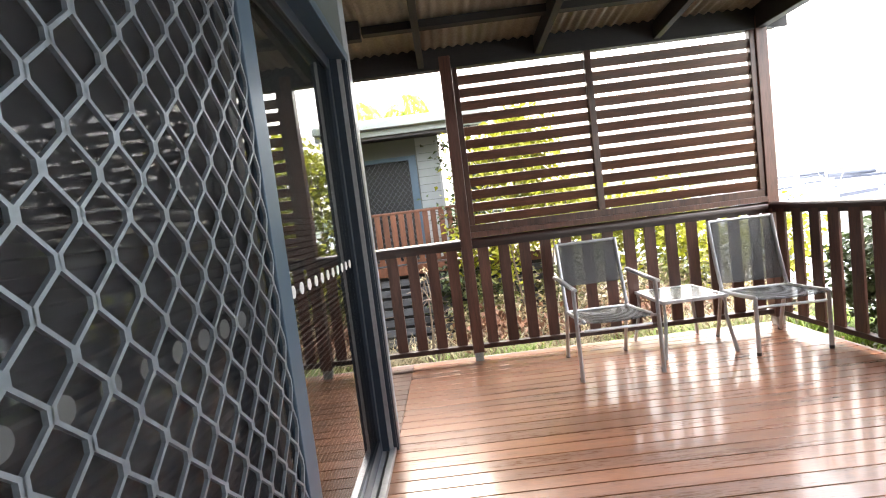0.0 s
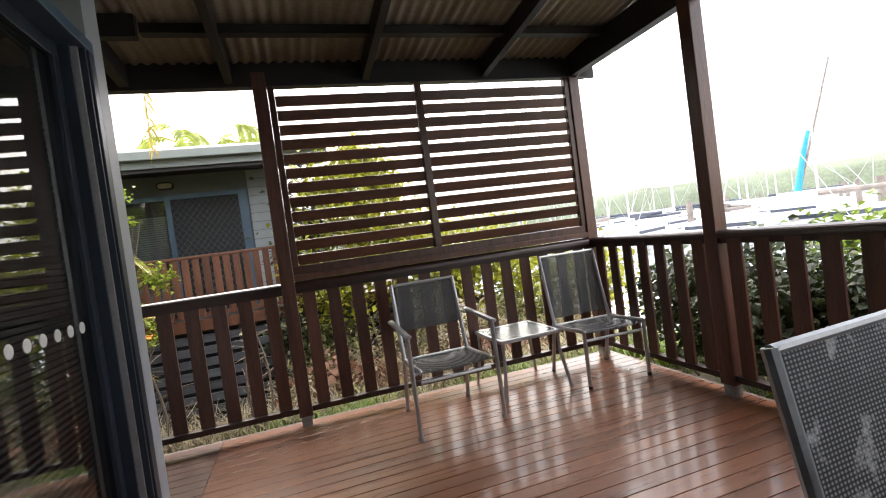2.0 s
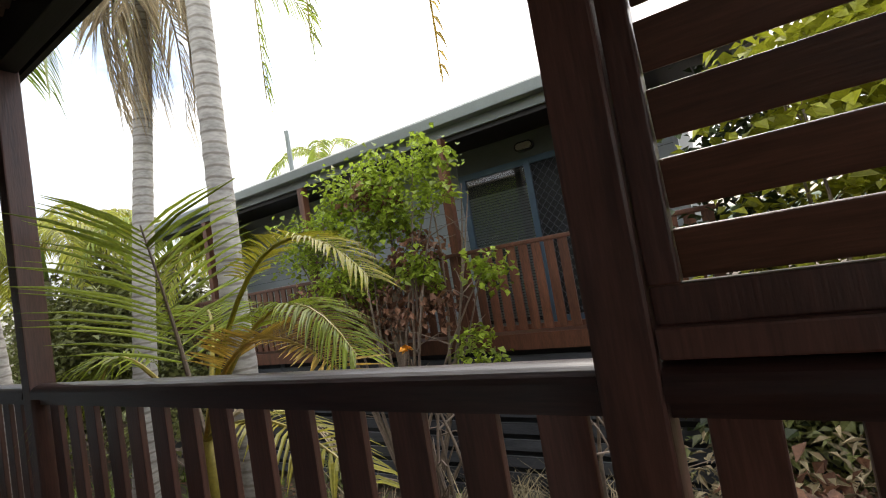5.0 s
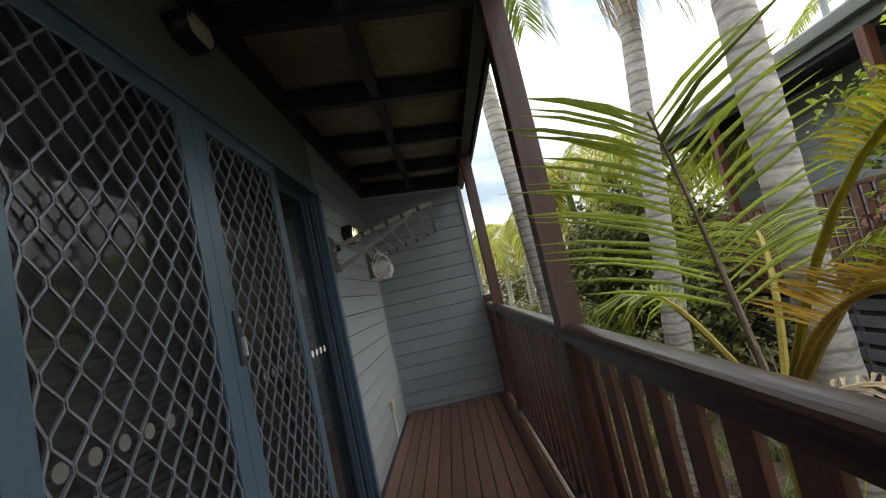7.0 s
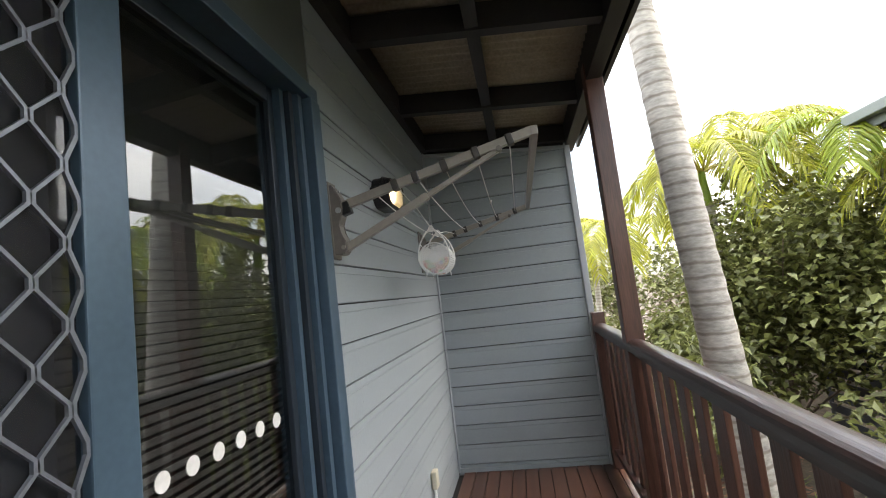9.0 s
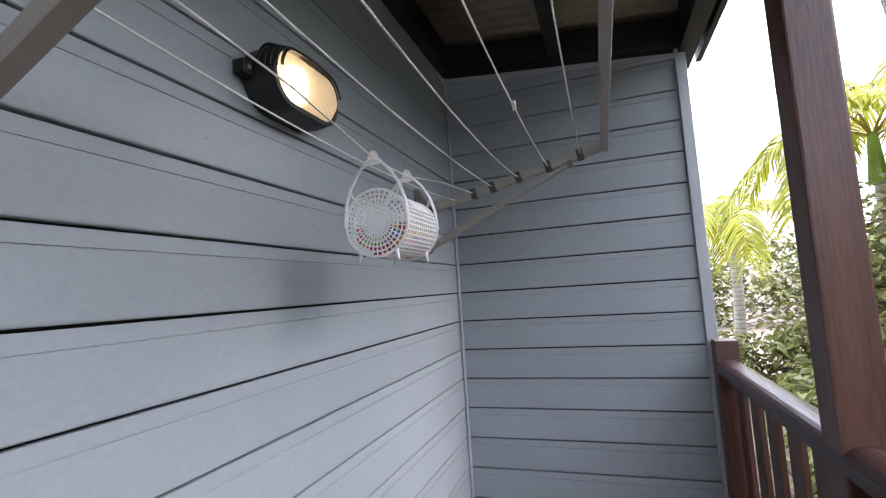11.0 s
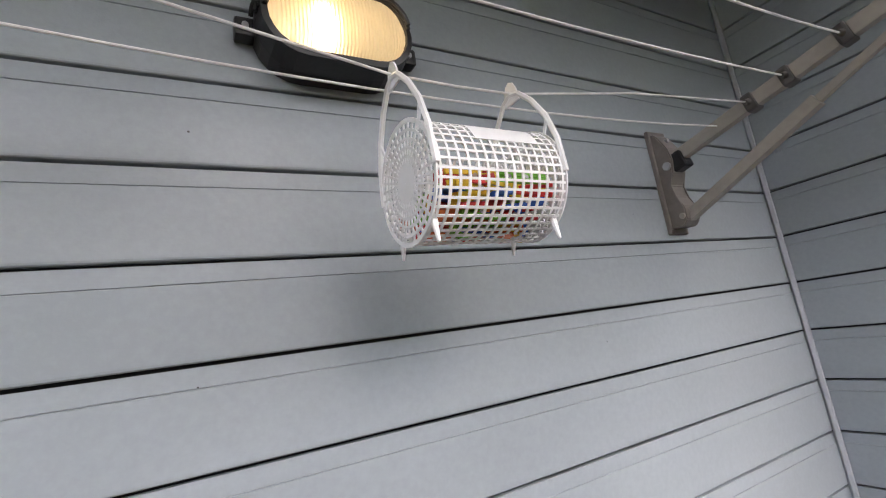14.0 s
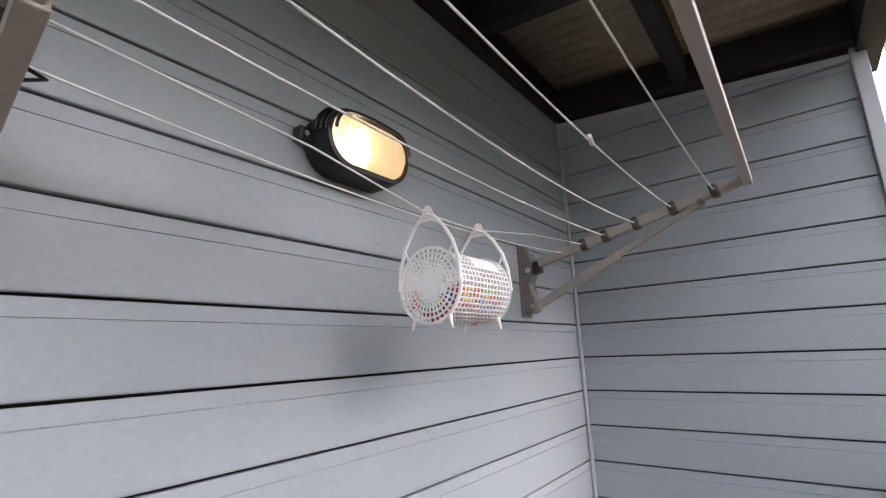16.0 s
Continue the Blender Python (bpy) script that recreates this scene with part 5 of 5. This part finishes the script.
shrub("hedge", "mixed green hedge beside the driveway", "hedge", (-11.8, 8.6, -0.45), 8, [(-11.5, 8.3, 0.7, 1.0, 0.9, 1.0), (-13.5, 9.3, 0.8, 1.3, 1.0, 1.1), (-10.2, 8.8, 0.7, 0.9, 0.8, 1.0)], 7000, 0.14, 25, M_OLIVE, None, "garden hedges")
shrub("driveway_bush", "fresh green bush beside the driveway", "shrub", (-15.2, 9.2, -0.45), 8, [(-18.2, 9.4, 0.2, 0.9, 0.6, 0.6), (-15.2, 9.2, 0.3, 0.8, 0.5, 0.6), (-12.4, 9.0, 0.3, 0.8, 0.5, 0.6)], 3200, 0.12, 26, M_OLIVE, None, "golden bushes")
shrub("tree_belt", "dense green trees beyond the driveway", "trees", (-21.0, 7.0, -0.45), 10, [(-20.0, 3.5, 0.8, 1.5, 1.5, 1.3), (-21.5, 6.5, 1.0, 1.6, 1.6, 1.6), (-20.5, 9.5, 1.2, 1.6, 1.6, 1.7), (-17.0, 11.5, 1.2, 1.6, 1.5, 1.7), (-14.0, 12.5, 1.2, 1.6, 1.4, 1.6)], 9000, 0.2, 38, M_OLIVE, None, "far trees")
shrub("ginger_clump", "broad-leaved green clump at the end of the verandah", "shrub", (-7.6, 5.3, -0.45), 10, [(-7.4, 5.2, 0.15, 0.6, 0.45, 0.5), (-8.3, 5.6, 0.25, 0.6, 0.5, 0.55), (-6.6, 5.1, 0.05, 0.5, 0.4, 0.4)], 3000, 0.15, 27, M_OLIVE, None, "garden clumps", 0.2)
shrub("ginger_clump", "low broad-leaved green clump along the driveway edge", "shrub", (-11.6, 6.1, -0.45), 10, [(-11.7, 5.2, 0.08, 0.7, 0.5, 0.46), (-11.4, 6.1, 0.14, 0.6, 0.55, 0.48), (-11.8, 7.0, 0.1, 0.7, 0.55, 0.5)], 2600, 0.16, 41, M_OLIVE, None, "garden clumps", 0.24)
shrub("golden_shrub", "yellow-green shrub behind the louvre screen", "shrub", (1.6, 6.9, -0.45), 10, [(1.35, 6.8, 1.9, 0.55, 0.5, 0.75), (1.9, 7.0, 1.3, 0.7, 0.5, 0.7), (1.1, 6.8, 0.9, 0.6, 0.4, 0.6), (2.7, 7.2, 0.9, 0.8, 0.5, 0.7), (3.6, 7.4, 0.7, 0.8, 0.5, 0.6), (1.7, 6.9, 2.35, 0.45, 0.4, 0.45), (2.0, 6.9, 2.1, 0.35, 0.35, 0.4)], 8200, 0.1, 28, M_GOLDLEAF, None, "golden bushes")
shrub("golden_shrub", "yellow-green shrub beyond the deck corner", "shrub", (4.6, 7.6, -0.45), 8, [(4.2, 7.4, 0.4, 0.9, 0.6, 0.6), (5.6, 7.6, 0.2, 0.9, 0.6, 0.6)], 1800, 0.12, 29, M_GOLDLEAF, None, "golden bushes")
shrub("dark_shrub", "dark green shrub at the corner of the neighbouring cabin", "shrub", (0.9, 7.4, -0.45), 8, [(0.85, 7.3, 1.0, 0.4, 0.4, 0.9), (0.95, 7.6, 2.0, 0.45, 0.4, 0.6), (0.6, 7.0, 0.2, 0.4, 0.4, 0.6)], 2400, 0.09, 33, M_DARKLEAF, None, "garden hedges")
shrub("side_hedge", "leafy green hedge below the marina side railing", "hedge", (3.95, 0.8, -0.45), 16, [(3.95, 2.2, 0.25, 0.35, 0.5, 0.5), (3.95, 1.5, 0.4, 0.36, 0.55, 0.62), (4.0, 0.7, 0.45, 0.38, 0.6, 0.6), (4.0, -0.2, 0.45, 0.38, 0.6, 0.6), (4.0, -1.0, 0.4, 0.4, 0.6, 0.6), (3.95, 2.7, 0.35, 0.35, 0.4, 0.55), (4.0, 3.3, 0.4, 0.32, 0.4, 0.5), (4.05, 3.9, 0.35, 0.32, 0.4, 0.5)], 34000, 0.075, 30, M_DARKLEAF, None, "garden hedges")
shrub("golden_hedge", "yellow-green clipped hedge beyond the side railing", "hedge", (5.4, 0.8, -0.45), 8, [(5.3, 2.4, 0.6, 0.5, 0.7, 0.5), (5.3, 1.2, 0.62, 0.5, 0.8, 0.52), (5.3, -0.1, 0.7, 0.5, 0.8, 0.5), (5.2, 3.2, 0.45, 0.4, 0.5, 0.5)], 9000, 0.075, 36, M_LEAF, None, "garden hedges")
shrub("dry_bush", "tangled dry twiggy bushes below the deck railing", "shrub", (1.8, 6.1, -0.45), 16, [(0.5, 6.3, -0.4, 0.5, 0.4, 0.4), (1.3, 6.0, -0.25, 0.6, 0.4, 0.5), (2.2, 6.2, -0.25, 0.7, 0.4, 0.5), (3.2, 6.3, -0.25, 0.7, 0.4, 0.5), (4.2, 6.0, -0.3, 0.6, 0.5, 0.45)], 5200, 0.085, 51, M_STRAW, ([(1.0, 5.8, -0.35, 0.8, 0.3, 0.35), (2.8, 5.9, -0.35, 0.9, 0.3, 0.35)], 1500), "dry bushes", 0.16)
shrub("green_bush", "leafy green bush among the dry grass", "shrub", (2.4, 6.8, -0.45), 10, [(0.9, 6.9, -0.1, 0.5, 0.3, 0.45), (2.2, 6.9, 0.0, 0.7, 0.3, 0.5), (3.6, 6.9, -0.1, 0.7, 0.3, 0.45)], 3600, 0.09, 52, M_OLIVE, None, "garden clumps", 0.3)
shrub("young_leaf_patch", "fern clump below the palm", "shrub", (-3.2, 5.9, -0.45), 6, [(-2.9, 6.3, -0.35, 0.4, 0.3, 0.2), (-4.4, 6.2, 0.0, 0.6, 0.5, 0.35), (-5.6, 6.0, -0.1, 0.6, 0.5, 0.3)], 600, 0.11, 31, M_OLIVE, None, "garden clumps", 0.25)


def tufts(name, label, spots, seed, material, blades=46, high=0.45):
    """Strappy grass in tufts."""
    r = random.Random(seed)
    verts, faces = [], []
    for x, y, k in spots:
        for _ in range(blades):
            a = r.random() * 2 * math.pi
            d = Vector((math.cos(a), math.sin(a), 0))
            p = Vector((x + r.gauss(0, 0.07), y + r.gauss(0, 0.07), ground_z(x, y) - 0.03))
            h = high * k * r.uniform(0.5, 1.15)
            w = d.cross(Vector((0, 0, 1))) * 0.006
            b = len(verts)
            for q, wd in ((0, 1), (0.5, 0.9), (1, 0.1)):
                c = p + d * h * 0.65 * q * q + Vector((0, 0, h * (q - 0.28 * q * q)))
                verts += [c + w * wd, c - w * wd]
            faces += [(b, b + 1, b + 3, b + 2), (b + 2, b + 3, b + 5, b + 4)]
    return tagged(pydata(name, verts, faces, material), label, "grass", kind="stuff")


rg = random.Random(77)
tufts("green_grass", "bright strappy green grass beside the deck", [(rg.uniform(0.2, 5.5), rg.uniform(4.25, 5.6), rg.uniform(0.7, 1.2)) for _ in range(75)] + [(rg.uniform(3.5, 5.0), rg.uniform(2.2, 4.6), 0.9) for _ in range(26)], 41, M_GRASS)
tufts("dry_grass", "dry straw-coloured grass in the garden bed", [(rg.uniform(-1.5, 4.5), rg.uniform(5.0, 7.2), rg.uniform(0.9, 1.9)) for _ in range(200)], 42, M_STRAW, 40)
tufts("garden_tufts", "low green tufts in the leaf litter", [(rg.uniform(-6.5, 0.2), rg.uniform(4.3, 7.3), rg.uniform(0.4, 0.9)) for _ in range(70)], 43, M_GRASS, 30)
lit_v, lit_f = [], []
for _ in range(9500):
    x, y = rg.uniform(-8.5, 5.5), rg.uniform(4.1, 7.7)
    a, s = rg.uniform(0, 6.28), rg.uniform(0.02, 0.05)
    z = ground_z(x, y) + 0.012
    u, w = Vector((math.cos(a), math.sin(a), rg.uniform(-0.2, 0.3))) * s, Vector((-math.sin(a), math.cos(a), rg.uniform(-0.2, 0.3))) * s * 0.4
    c, k = Vector((x, y, z)), len(lit_v)
    lit_v += [c - u, c + w, c + u, c - w]
    lit_f.append((k, k + 1, k + 2, k + 3))
tagged(pydata("leaf_litter", lit_v, lit_f, M_BROWNLEAF), "fallen brown leaves over the soil", "leaf litter", kind="stuff")

# ---- neighbouring cabin ----
nh = thing("neighbour_cabin", "grey weatherboard cabin with a dark roof overhang and timber deck", "house")
NX0, NX1 = -8.0, 0.42
NEAR = Matrix.Translation((0.06, 0.051, 0.105)) @ Matrix.Diagonal((0.915, 0.915, 0.915, 1))     # the cabin is a little smaller than ours
wl_n = part("wall", boxed(NX0, NX1, NW, NW + 5.0, -1.2, 3.0), M_HOUSE, nh)
nb = mesh_of(boxed(0, 1, -0.012, 0.0, 0.006, 0.146), M_BOARD)
for x0, x1 in ((NX0, -2.25), (0.0, NX1)):
    for k in range(16):
        ob = shared("weatherboard", nb, wl_n, pose(x0, NW - 0.002, NZ + k * 0.15) @ Matrix.Diagonal((x1 - x0, 1, 1, 1)))
part("corner_trim", boxed(NX1 - 0.02, NX1 + 0.03, NW - 0.03, NW + 0.05, 0.3, 2.95), M_TRIM, nh)
nr = part("roof", prism([(-0.0, 0.0), (6.4, 1.08), (6.4, 1.13), (0.0, 0.06)], NX1 - NX0 + 1.5, pose(NX1 + 0.9, 7.86, 2.96, 0, 0, 90)), M_ROOFMETAL, nh, "pale metal roof")
part("vent_pipe", tubed([(-6.05, 9.5, 3.1), (-6.05, 9.5, 4.3), (-6.05, 9.5, 4.45)], 0.045, seg=12), M_GUTTER, nh, "dark vent pipe through the roof")
part("gutter", boxed(NX0 - 0.3, NX1 + 0.9, 7.77, 7.89, 2.85, 2.97, bev=0.012), M_GUTTER, nr)
part("fascia", boxed(NX0 - 0.3, NX1 + 0.9, 7.9, 7.94, 2.75, 2.95), M_GUTTER, nr)
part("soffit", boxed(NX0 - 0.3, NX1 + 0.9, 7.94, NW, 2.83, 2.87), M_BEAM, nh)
part("beam", boxed(NX0, NX1 + 0.6, NF + 0.15, NF + 0.23, 2.7, 2.83), M_BEAM, nh)
part("deck", boxed(NX0, 2.1, NF - 0.02, NW, NZ - 0.05, NZ + 0.0), M_NRAIL, nh, "red-brown timber deck")
part("deck_fascia", boxed(NX0, 2.1, NF - 0.06, NF - 0.02, NZ - 0.06, NZ + 0.1), M_NRAIL, nh)
for x in (-1.8, -4.07, -6.4):
    part("post", boxed(x - 0.05, x + 0.05, NF, NF + 0.1, NZ, 2.72, bev=0.006), M_NRAIL, nh)
nrail = part("railing", boxed(NX0, NX1 + 0.3, NF - 0.03, NF + 0.06, 1.395, 1.44, bev=0.01), M_NRAIL, nh, "red-brown picket railing")
part("bottom_rail", boxed(NX0, NX1 + 0.3, NF, NF + 0.04, NZ + 0.13, NZ + 0.18), M_NRAIL, nrail)
npk = mesh_of(boxed(-0.046, 0.046, -0.01, 0.01, 0, 0.86), M_NRAIL)
for i in range(62):
    shared("picket", npk, nrail, pose(NX1 + 0.2 - i * 0.136, NF - 0.012, NZ + 0.13))
nd = part("door", boxed(-1.28, -0.08, NW - 0.04, NW - 0.02, NZ, 2.5), M_FLY, nh, "dark security screen door")
for name, b in (("door_stile", (-1.28, -1.2, NZ, 2.5)), ("door_stile", (-0.16, -0.02, NZ, 2.5)), ("door_head", (-1.2, -0.16, 2.42, 2.5)), ("door_rail", (-1.2, -0.16, NZ, NZ + 0.09))):
    part(name, boxed(b[0], b[1], NW - 0.06, NW - 0.02, b[2], b[3], bev=0.004), M_FRAME, nd)
g = part("grille", grille(1.04, 1.9, 0.1, 0.123), M_SKIRT, nd)
g.matrix_basis = pose(-1.2, NW - 0.05, NZ + 0.09)
nw = part("window", boxed(-2.15, -1.28, NW - 0.03, NW - 0.024, NZ + 0.05, 2.45), M_PANE, nh, "dark glass with a venetian blind")
nw.visible_shadow = False
# near-black sheet in place of the shade behind the blind
part("window_back", boxed(-2.15, -1.28, NW - 0.006, NW - 0.003, NZ + 0.05, 2.45), M_GAPSHADE, nw)
for k in range(46):
    part("blind_slat", boxed(-2.14, -1.29, NW - 0.018, NW - 0.014, NZ + 0.1 + k * 0.036, NZ + 0.128 + k * 0.036), M_HOUSE, nw)
for name, b in (("frame_side", (-2.22, -2.13, NZ, 2.5)), ("frame_head", (-2.13, -1.28, 2.42, 2.5))):
    part(name, boxed(b[0], b[1], NW - 0.06, NW - 0.02, b[2], b[3]), M_FRAME, nw)
nl = thing("wall_light", "oval bulkhead light over the neighbour's door", "wall light", "bulkhead wall lights")
nl.matrix_world = NEAR @ pose(-1.24, NW - 0.004, 2.66, 0, 0, 180)
local("housing", loft([(stadium(0.26, 0.13), 0), (stadium(0.25, 0.12), 0.05)]), M_BLACK, nl)
local("lens", loft([(stadium(0.21, 0.085), 0.05), (stadium(0.19, 0.065), 0.075)]), M_LENSOFF, nl)
# near-black backing gives the shade between the slats
sk = part("skirt", boxed(NX0, 2.1, NF + 0.05, NF + 0.09, -1.2, NZ - 0.06), M_GAPSHADE, nh, "charcoal slatted skirt below the deck")
nsl = mesh_of(boxed(0, 2.35, -0.012, 0.012, 0, 0.115, bev=0.003), M_SKIRT)
for j in range(5):
    for k in range(9):
        shared("skirt_slat", nsl, sk, pose(-9.7 + j * 2.36, NF + 0.02, -1.2 + k * 0.172))
for j in range(6):
    part("skirt_post", boxed(-9.75 + j * 2.36, -9.67 + j * 2.36, NF + 0.033, NF + 0.05, -1.2, NZ - 0.06), M_SKIRT, sk)

nh.matrix_world = NEAR

# ---- marina ----
def yacht(x, y, turn, length, mast, cover):
    b = thing("yacht", "moored white yacht with a bare mast and canvas cover", "boat", "moored yachts")
    b.matrix_world = pose(x, y, -1.3, 0, 0, turn)
    w = length * 0.15
    bm = bmesh.new()
    rows = []
    for i in range(9):
        t = i / 8
        half = w * math.sin(math.pi * min(1, 0.22 + 0.78 * (1 - t)) * 0.5) if t < 1 else 0.02
        xx = -length / 2 + length * t
        rows.append([bm.verts.new(v) for v in ((xx, -half, 0.95 + 0.2 * t), (xx, -half * 0.75, -0.15), (xx, half * 0.75, -0.15), (xx, half, 0.95 + 0.2 * t))])
    for a, c in zip(rows, rows[1:]):
        for k in range(4):
            bm.faces.new((a[k], c[k], c[(k + 1) % 4], a[(k + 1) % 4]))
    bm.faces.new(rows[0])
    bmesh.ops.recalc_face_normals(bm, faces=bm.faces)
    local("hull", bm, M_HULL, b)
    local("cabin", boxed(-length * 0.22, length * 0.2, -w * 0.55, w * 0.55, 0.95, 1.5, bev=0.12), M_HULL, b)
    local("cabin_window", boxed(-length * 0.18, length * 0.15, -w * 0.56, w * 0.56, 1.15, 1.33), M_NAVY, b)
    local("mast", tubed([(length * 0.06, 0, 1.2), (length * 0.06, 0, mast)], 0.06, r2=0.035), M_ALU, b)
    local("boom", tubed([(length * 0.06, 0, 2.2), (-length * 0.36, 0, 2.15)], 0.13), cover, b, label="canvas boom cover")
    for s in (length * 0.5, -length * 0.48):
        local("stay", tubed([(length * 0.06, 0, mast - 0.2), (s, 0, 1.1)], 0.018, seg=5), M_ALU, b)
    local("canopy", boxed(-length * 0.42, -length * 0.2, -w * 0.6, w * 0.6, 1.9, 2.05, bev=0.05), cover, b)
    return b


rb = random.Random(9)
for i in range(34):
    d = 27 + (i % 4) * 11 + rb.uniform(-3, 3)
    a = math.radians(24 + (i * 2.7) % 62 + rb.uniform(-1, 1))
    yacht(1 + d * math.sin(a) * 1.1, 1 + d * math.cos(a), rb.choice((20, 200, 110)) + rb.uniform(-8, 8), rb.uniform(8, 12.5), rb.uniform(7, 12.5), rb.choice((M_NAVY, M_HULL, M_JETTY, M_HULL, M_NAVY)))
for i in range(4):
    jt = thing("jetty", "weathered floating marina jetty with timber piles", "jetty", "marina jetties")
    m = pose(27 + i * 12, 15 + i * 8, -1.3, 0, 0, 118)
    jt.matrix_world = m
    local("walkway", boxed(-34, 34, -1, 1, 0.1, 0.55), M_JETTY, jt)
    for k in range(9):
        local("pile", tubed([(-32 + k * 8, 1.2, -0.5), (-32 + k * 8, 1.2, 2.6)], 0.17, seg=10), M_JETTY, jt)
cat = thing("beached_catamaran", "small catamaran with a leaning mast wrapped in blue", "boat")
for k in (0, 1):
    part("hull", tubed([(37.5 + k, 29.2 - 1.4 * k, -1.1), (41 + k, 29.6 - 1.4 * k, -1.15), (45 + k, 30.0 - 1.4 * k, -0.8)], 0.45, r2=0.16), M_HULL, cat)
part("trampoline", boxed(39.6, 43.4, 28.3, 29.5, -0.82, -0.76), M_NAVY, cat)
part("mast", tubed([(40.9, 28.7, -0.9), (41.1, 28.5, 1.0), (42.5, 26.2, 11.2)], 0.13, r2=0.06), M_JETTY, cat)
part("sail_wrap", tubed([(40.85, 28.9, -0.9), (41.0, 28.6, 1.0), (41.35, 28.05, 4.2), (41.6, 27.7, 5.8)], 0.34, r2=0.14), M_BLUE, cat, "bright blue sail wrap")
hb = bmesh.new()
prev = None
for i in range(121):
    a = math.radians(-25 + i * 1.35)
    h = 14 + 5 * noise.noise(Vector((i * 0.045, 3, 0))) + 1.6 * noise.noise(Vector((i * 0.5, 7, 0)))
    x, y = 320 * math.sin(a), 320 * math.cos(a)
    row = [hb.verts.new((x, y, -2)), hb.verts.new((x * 1.02, y * 1.02, h * 0.6)), hb.verts.new((x * 1.08, y * 1.08, h))]
    if prev:
        hb.faces.new((prev[0], row[0], row[1], prev[1]))
        hb.faces.new((prev[1], row[1], row[2], prev[2]))
    prev = row
tagged(part("backdrop", hb, M_HILL, smooth=True), "hazy wooded hills across the water", "hills", kind="structure")

# ---- deck boards ----
floor = thing("floor", "oiled red-brown hardwood decking laid along the verandah", "floor", kind="structure")
# near-black bed, so the shade between boards is in its colour
part("joist_bed", boxed(0.0, DX + 0.12, YB, YR + 0.12, -0.3, -0.024), M_GAPSHADE, floor)
part("joist_bed", boxed(XE - 0.1, 0.0, YH - 0.05, YR + 0.12, -0.3, -0.024), M_GAPSHADE, floor)
part("edge_board", boxed(XE - 0.1, DX + 0.13, YR + 0.12, YR + 0.145, -0.25, -0.002), M_JETTY, floor)
part("edge_board", boxed(DX + 0.12, DX + 0.145, YB, YR + 0.12, -0.25, -0.002), M_JETTY, floor)
BP = 0.0955
# the verandah boards take the darker brown
verandah_board = mesh_of(boxed(XE, -0.003, -0.0447, 0.0447, -0.022, 0.0, bev=0.002), M_DECKDULL)
short_board = mesh_of(boxed(0.0, DX + 0.12, -0.0447, 0.0447, -0.022, 0.0, bev=0.002), M_DECK)
for k in range(77):
    y = YR + 0.07 - k * BP
    shared("deck_board", short_board, floor, pose(0, y, 0))
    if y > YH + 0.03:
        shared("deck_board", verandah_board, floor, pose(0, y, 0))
